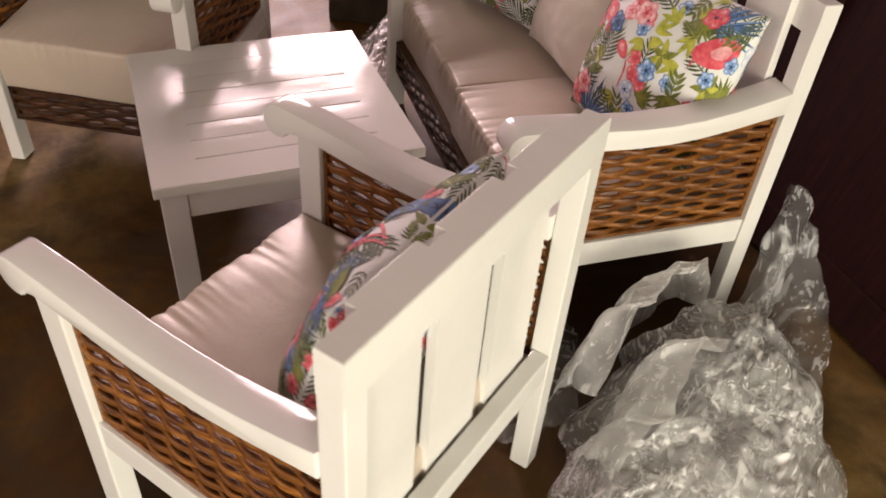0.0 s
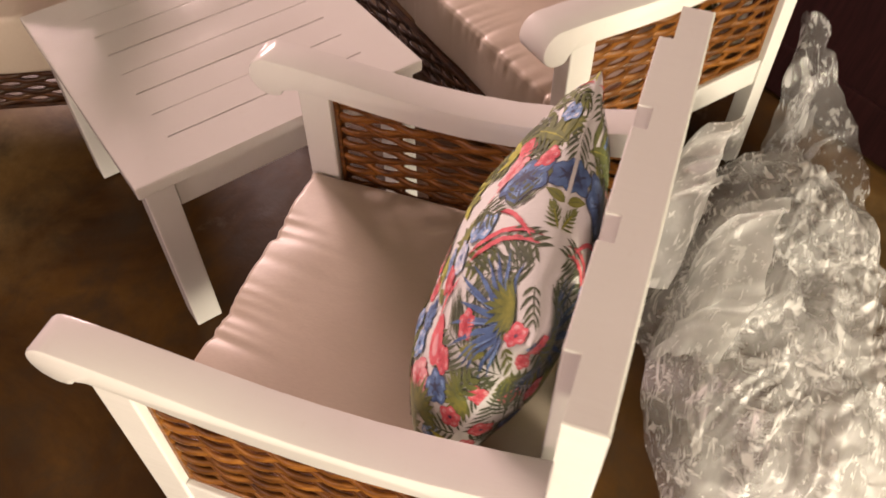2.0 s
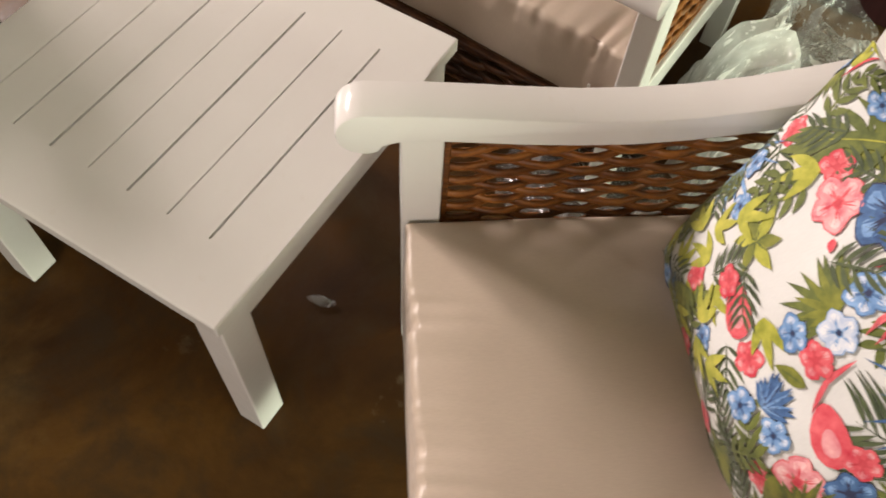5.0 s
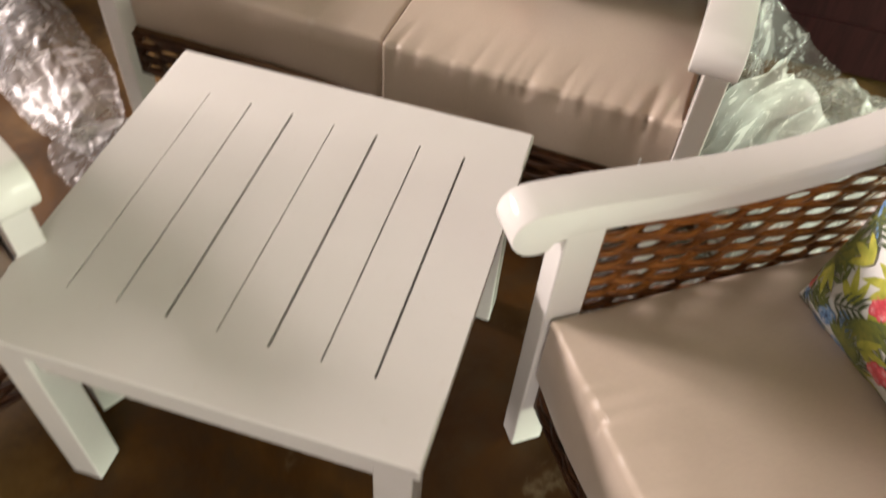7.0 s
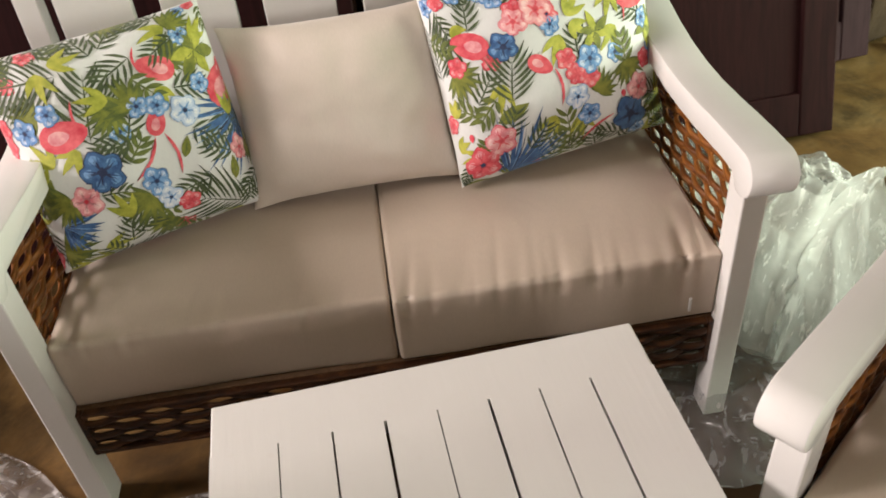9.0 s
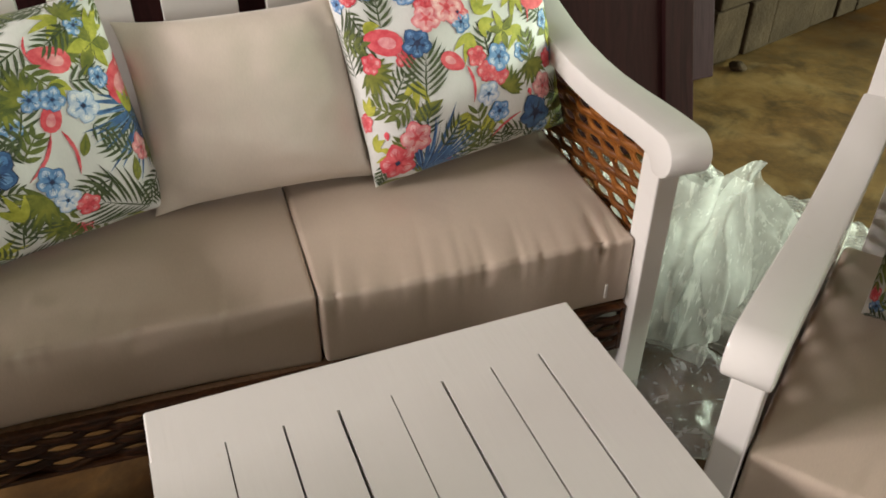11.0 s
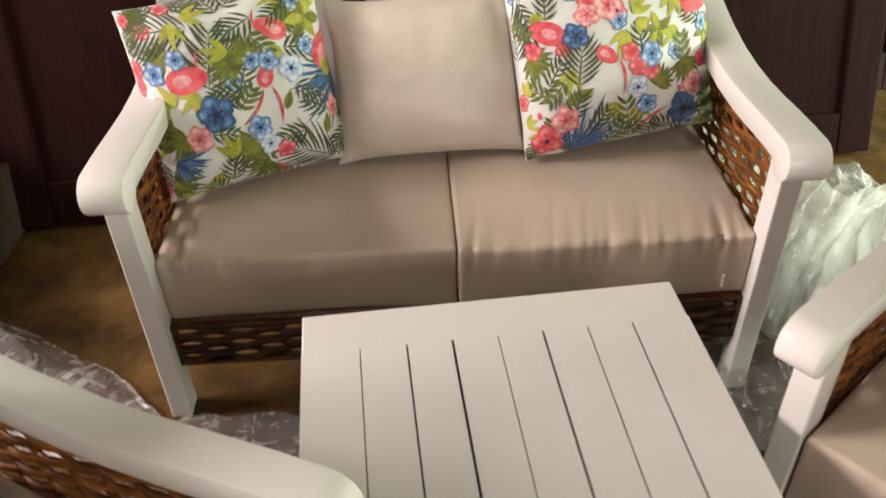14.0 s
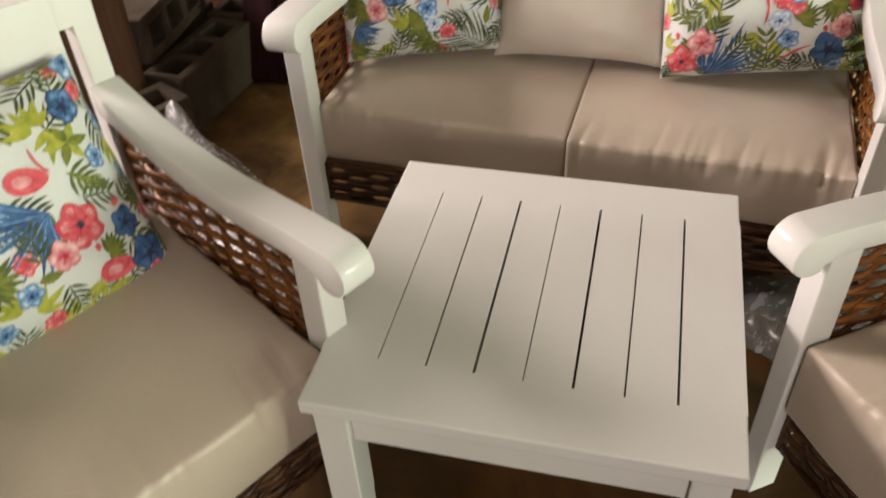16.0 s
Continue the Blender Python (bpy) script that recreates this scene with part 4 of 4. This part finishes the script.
# ---- stored furniture behind ----
def wardrobe(m, w, d, h, doors, label):
    thing = root("wardrobe", m, label, "wardrobe")
    part("carcass", slab(0, w, 0.022, d, 0.03, h, bevel=0.004), MAHOGANY, thing)
    part("plinth", slab(0.02, w - 0.02, 0.03, d - 0.02, 0.0, 0.03, bevel=0.002), MAHOGANY, thing)
    dw = w / doors
    for i in range(doors):
        x0, x1 = i * dw + 0.003, (i + 1) * dw - 0.003
        bm = bmesh.new()
        for a, c, z0, z1 in ((x0, x0 + 0.09, 0.06, h - 0.03), (x1 - 0.09, x1, 0.06, h - 0.03), (x0 + 0.09, x1 - 0.09, 0.06, 0.17), (x0 + 0.09, x1 - 0.09, h - 0.15, h - 0.03)):
            box(bm, a, c, 0.0, 0.021, z0, z1, 0.004)
        door = part("door", bm, MAHOGANY, thing)
        part("door_panel", slab(x0 + 0.085, x1 - 0.085, 0.010, 0.020, 0.165, h - 0.145, bevel=0.002), MAHOGANY, door)
        hx = x1 - 0.045 if i % 2 == 0 else x0 + 0.045
        part("knob", slab(hx - 0.01, hx + 0.01, -0.025, 0.0, 0.98, 1.02, bevel=0.006), STEEL, door)
    return thing


wardrobe(pose(0.10, 1.93, 0, 0, 0, -1.0), 1.17, 0.52, 2.0, 2, "dark mahogany wardrobe behind leaning panels")
wardrobe(pose(-1.13, 1.90, 0, 0, 0, 1.0), 1.17, 0.52, 2.0, 2, "dark mahogany wardrobe behind leaning panels near the blocks")


def leaning_panel(m, w, h, mat, label):
    """A framed board that leans back; its lower front edge is on the floor."""
    thing = root("furniture_panel", m, label, "panel")
    for x0, x1 in ((0, 0.10), (w - 0.10, w)):
        part("stile", slab(x0, x1, 0.0, 0.045, 0.0, h, bevel=0.005), mat, thing)
    for z0, z1 in ((0.0, 0.12), (h - 0.14, h)):
        part("rail", slab(0.1005, w - 0.1005, 0.001, 0.044, z0, z1, bevel=0.004), mat, thing)
    part("board", slab(0.09, w - 0.09, 0.014, 0.030, 0.11, h - 0.13, bevel=0.003), mat, thing)
    return thing


leaning_panel(pose(0.12, 1.262, 0.013, -16.7, 0, -1.0), 1.17, 2.0, MAHOGANY, "dark mahogany framed panel leaning back behind the settee")
leaning_panel(pose(-1.13, 1.22, 0.013, -16.7, 0, 1.0), 1.17, 2.0, MAHOGANY, "dark mahogany framed panel leaning back beside the concrete blocks")
leaning_panel(pose(1.30, 1.585, 0.013, -15.0, 0, 3), 0.33, 1.7, PURPLE_WOOD, "narrow purple-brown framed panel leaning by the stone wall")

# ---- rough stone wall at the far side ----
stone_wall = root("wall_stone", pose(1.66, 1.68, 0, 0, 0, 16.5), "rough limestone block wall under plaster in a dark tone", "wall", kind="structure")
part("plaster_face", slab(0.0, 3.0, 0.04, 0.24, 0.0, 3.1, bevel=0), DARK_PLASTER, stone_wall)
rs = random.Random(8)
for row, (z0, z1) in enumerate(((0.0, 0.20), (0.205, 0.39))):
    x = 0.01 - 0.0 * row
    while x < 2.9:
        wd = rs.uniform(0.14, 0.36)
        bm = slab(x, x + wd - 0.004, rs.uniform(-0.012, 0.006), 0.05, z0 + rs.uniform(0, 0.004), z1 - rs.uniform(0, 0.004), bevel=0.008)
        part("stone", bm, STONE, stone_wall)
        x += wd


# ---- hollow concrete blocks ----
def block_mesh():
    """A three-cell hollow block, 0.39 x 0.14 x 0.19 m, cells upright."""
    bm = bmesh.new()
    L, W, H, t = 0.39, 0.14, 0.19, 0.032
    cell = (L - 4 * t) / 3
    xs = [-L / 2]
    for k in range(7):
        xs.append(xs[-1] + (t if k % 2 == 0 else cell))
    ys = [-W / 2, -W / 2 + t, W / 2 - t, W / 2]
    low, high = ([[bm.verts.new((x, y, z)) for y in ys] for x in xs] for z in (0.0, H))
    hole = {(1, 1), (3, 1), (5, 1)}
    for i in range(7):
        for k in range(3):
            if (i, k) in hole:
                loop = [(i, k), (i + 1, k), (i + 1, k + 1), (i, k + 1)]
                for (a, c), (d, e) in zip(loop, loop[1:] + loop[:1]):
                    bm.faces.new((low[a][c], low[d][e], high[d][e], high[a][c]))
            else:
                for g in (low, high):
                    bm.faces.new((g[i][k], g[i + 1][k], g[i + 1][k + 1], g[i][k + 1]))
    for i in range(7):
        for k in (0, 3):
            bm.faces.new((low[i][k], low[i + 1][k], high[i + 1][k], high[i][k]))
    for k in range(3):
        for i in (0, 7):
            bm.faces.new((low[i][k], low[i][k + 1], high[i][k + 1], high[i][k]))
    bmesh.ops.recalc_face_normals(bm, faces=bm.faces)
    sharp = [e for e in bm.edges if len(e.link_faces) == 2 and e.calc_face_angle(0.0) > 1.0]
    bmesh.ops.bevel(bm, geom=sharp, offset=0.004, segments=1, affect="EDGES")
    return bm


first = None
BLOCKS = [(-1.20, 1.09, 0.0, 0, 0, 84), (-1.24, 0.68, 0.0, 0, 0, 62), (-1.38, 1.21, 0.0, 0, 0, 86), (-1.56, 1.22, 0.0, 0, 0, 83),
          (-1.20, 1.50, 0.0, 0, 0, 88), (-1.47, 1.14, 0.264, 90, 0, 93), (-1.62, 1.42, 0.19, 0, 0, 30), (-1.80, 1.06, 0.0, 0, 0, 75),
          (-1.40, -1.30, 0.07, 90, 0, 92), (-1.40, -0.88, 0.07, 90, 0, 90), (-1.41, -0.46, 0.07, 90, 0, 88), (-1.40, -0.04, 0.07, 90, 0, 90),
          (-1.42, -1.10, 0.212, 90, 0, 91), (-1.42, -0.68, 0.212, 90, 0, 88), (-1.42, -0.26, 0.212, 90, 0, 92)]
for x, y, z, rx, ry, rz in BLOCKS:
    m = pose(x, y, z, rx, ry, rz)
    if first is None:
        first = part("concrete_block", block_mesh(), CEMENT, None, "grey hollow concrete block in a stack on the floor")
        tagged(first, category="block", group="stacked blocks")
        first.matrix_world = m
    else:
        copy_thing(first, m)

# stand-in for dark boards at the back, added also to darken that corner
chest = root("chest", pose(-2.66, 1.74, 0, 0, 0, 3), "long dark wooden chest added to stand for dark boards behind the blocks", "chest")
part("carcass", slab(0, 1.42, 0.012, 0.50, 0.04, 0.62, bevel=0.006), MAHOGANY, chest)
part("lid", slab(-0.02, 1.44, -0.02, 0.52, 0.622, 0.66, bevel=0.008), MAHOGANY, chest)
for x0 in (0.02, 0.49, 0.96):
    part("front_panel", slab(x0, x0 + 0.44, 0.0, 0.011, 0.10, 0.56, bevel=0.003), MAHOGANY, chest)
part("plinth", slab(0.02, 1.40, 0.03, 0.48, 0, 0.04, bevel=0.002), MAHOGANY, chest)

plank = root("wooden_panel", pose(-1.60, 0.80, 0, -3, 0, 10), "plain brown wooden panel leaning by the blocks", "panel")
part("board", slab(0, 0.34, 0, 0.045, 0, 0.50, bevel=0.012), PLANK, plank)
part("top_cap", slab(-0.01, 0.35, -0.010, 0.055, 0.50, 0.55, bevel=0.016, seg=3), PLANK, plank)


# ---- clear plastic wrap left on the floor ----
def film_heap(name, cx, cy, rx, ry, height, turn, seed, label, peaks, n=200, drop=2.2, mat=LOOSE_FILM):
    """A crumpled clear sheet: a low mound with sharp folds and an uneven rim that lies on the floor."""
    rnd = random.Random(seed)
    bm = bmesh.new()
    rows = []
    waves = []
    for f, am in ((3, 0.050), (4, 0.045), (5, 0.045), (6, 0.042), (8, 0.040), (10, 0.036), (12, 0.032), (15, 0.028), (18, 0.025), (22, 0.020), (27, 0.017), (33, 0.013), (40, 0.010), (48, 0.008)):
        a = rnd.uniform(0, math.pi)
        waves.append((math.cos(a), math.sin(a), f * rnd.uniform(0.85, 1.15), rnd.uniform(0, 9), am))
    off = Vector((seed * 7.3, seed * 2.1, 0))
    for i in range(n + 1):
        row = []
        for j in range(n + 1):
            u, v = 2 * i / n - 1, 2 * j / n - 1
            rr = math.hypot(u, v)
            if rr > 1e-6:
                k = max(abs(u), abs(v)) / rr
                u, v = u * k, v * k
            rr = min(1.0, math.hypot(u, v))
            q = Vector((u, v, 0)) * 1.6 + off
            rim = 1 + 0.22 * noise.noise(Vector((u * 1.5, v * 1.5, seed)))
            z = height * 0.55 * max(0, 1 - rr ** drop)
            for px, py, ph, pw in peaks:
                z += ph * math.exp(-((u - px) ** 2 + (v - py) ** 2) / pw ** 2)
            x, y = rx * u + 0.05 * noise.noise(q * 1.3), ry * v + 0.05 * noise.noise(q * 1.3 + Vector((4, 4, 4)))
            folds = 0.0
            for ca, sa, f, ph, am in waves:
                s = (x * ca + y * sa) * f + ph + 0.35 * noise.noise(q * 0.9 + Vector((ph, f, 0)))
                folds += am * abs((s % 1.0) * 2 - 1) * max(0.0, 0.15 + 1.9 * noise.noise(q * 1.5 + Vector((0, ph, f))))
            z += min(1, 2.4 * (1 - rr) + 0.08) * folds * (0.12 + 1.7 * height)
            sx, sy = 0.10 * noise.noise(q * 2 + Vector((0, 0, 5))), 0.10 * noise.noise(q * 2 + Vector((0, 0, 9)))
            row.append(bm.verts.new((rx * (u * rim + sx), ry * (v * rim + sy), max(0.002 + min(0.006, 0.1 * rx) * (1 + noise.noise(q * 9)), z))))
        rows.append(row)
    for i in range(n):
        for j in range(n):
            bm.faces.new((rows[i][j], rows[i + 1][j], rows[i + 1][j + 1], rows[i][j + 1]))
    ob = part(name, bm, mat, None, label, True)
    ob.matrix_world = pose(cx, cy, 0, 0, 0, turn)
    return tagged(ob, category="plastic wrap", kind="stuff")


def film_curtain(name, path, height, seed, label, ns=150, nv=64, mat=FILM, taper=0.0):
    """A free-standing gathered sheet along a line on the floor, pleated from top to bottom."""
    rnd = random.Random(seed)
    pts = [Vector((x, y, 0)) for x, y in path]
    pleats = [(rnd.uniform(9, 46), rnd.uniform(0, 6), rnd.uniform(-0.8, 0.8), rnd.uniform(0.2, 1.0)) for _ in range(11)]
    bm = bmesh.new()
    rows = []
    for i in range(ns + 1):
        s = i / ns
        k = min(len(pts) - 2, int(s * (len(pts) - 1)))
        f = s * (len(pts) - 1) - k
        f = f * f * (3 - 2 * f)
        base, along = pts[k].lerp(pts[k + 1], f), (pts[k + 1] - pts[k]).normalized()
        out = Vector((-along.y, along.x, 0))
        top = height * (0.80 + 0.28 * noise.noise(Vector((s * 3.1, seed, 0))) + 0.05 * noise.noise(Vector((s * 13, seed, 4)))) * (min(1, 0.45 + 4 * min(s, 1 - s)) if not taper else 1 - taper * s)
        row = []
        for j in range(nv + 1):
            v = j / nv
            push = 0.0
            for fr, ph, lean, am in pleats:
                w = (s * fr * 0.32 + ph + lean * v + 0.5 * noise.noise(Vector((s * 4, v * 2, ph)))) % 1.0
                push += am * (abs(2 * w - 1) - 0.5) * 14 / (fr + 8) * max(0.0, 0.5 + noise.noise(Vector((s * 3, v * 3, fr))))
            bulge = 0.05 * math.sin(math.pi * min(1, v * 1.05)) + 0.09 * (1 - v) ** 3
            p = base + out * (0.022 * push * (1 - 0.35 * v) - bulge + 0.05 * max(0.0, v - 0.8) / 0.2 * 0.8) + along * (0.02 * noise.noise(Vector((s * 9, v * 5, seed))))
            p.z = max(0.004, top * (v ** 0.9) + 0.006 * noise.noise(Vector((s * 20, v * 6, seed))) * v)
            row.append(bm.verts.new(p))
        rows.append(row)
    for i in range(ns):
        for j in range(nv):
            bm.faces.new((rows[i][j], rows[i + 1][j], rows[i + 1][j + 1], rows[i][j + 1]))
    ob = part(name, bm, mat, None, label, True)
    return tagged(ob, category="plastic wrap", kind="stuff")


film_heap("plastic_wrap", 1.03, 0.65, 0.29, 0.38, 0.27, 35, 3, "crumpled clear plastic wrap heaped on the floor beside the settee", [(-0.2, 0.45, 0.06, 0.35)])
film_heap("plastic_wrap", 0.88, 0.80, 0.24, 0.25, 0.34, 60, 14, "inner folds of clear plastic wrap in the heap", [(0.0, 0.2, 0.04, 0.4)], 150)
film_heap("plastic_wrap", 1.10, 0.54, 0.25, 0.33, 0.22, 35, 4, "loose outer fold of clear plastic wrap in the heap", [(0.0, 0.4, 0.06, 0.3)])
film_curtain("plastic_wrap", [(0.655, 0.84), (0.69, 0.74), (0.73, 0.64), (0.79, 0.56), (0.82, 0.47)], 0.42, 9, "upright gathered sheet of clear plastic wrap between settee and armchair", 160)
film_curtain("plastic_wrap", [(0.82, 0.80), (0.87, 0.70), (0.90, 0.60), (0.97, 0.52), (0.99, 0.43)], 0.36, 17, "second upright sheet of clear plastic wrap behind the armchair", 140)
film_curtain("plastic_wrap", [(0.626, 1.045), (0.68, 1.09), (0.78, 1.08), (0.89, 1.01), (1.00, 0.90)], 0.47, 12, "thin clear plastic wrap standing against the back leg of the settee", 110, 50, TALL_FILM, 0.92)
film_heap("plastic_wrap", 0.58, 0.42, 0.25, 0.17, 0.07, -20, 5, "thin clear plastic sheet lying under the settee front", [(0.5, 0.2, 0.06, 0.3)], mat=THIN_FILM)
film_heap("plastic_wrap", -0.96, 0.63, 0.46, 0.12, 0.09, -36, 6, "crumpled clear plastic wrap on the floor beside the settee", [(-0.4, 0.1, 0.14, 0.4)])
film_heap("plastic_wrap", -0.54, 0.385, 0.23, 0.11, 0.008, 5, 8, "thin clear plastic sheet lying by the settee leg", [], 70, mat=THIN_FILM)
film_heap("plastic_scrap", 0.228, -0.032, 0.028, 0.010, 0.002, 15, 21, "small scrap of clear plastic on the brown floor", [], 24, mat=THIN_FILM)

chip = bmesh.new()
bmesh.ops.create_icosphere(chip, subdivisions=3, radius=0.03)
for v in chip.verts:
    v.co *= 1 + 0.35 * noise.noise(v.co * 40)
    v.co.z = max(-0.012, v.co.z * 0.6)
rubble = part("stone_chip", chip, STONE, None, "small dark stone chip on the floor by the stone wall", True)
tagged(rubble, category="stone")
rubble.matrix_world = pose(1.765, 1.645, 0.012, 0, 0, 20)
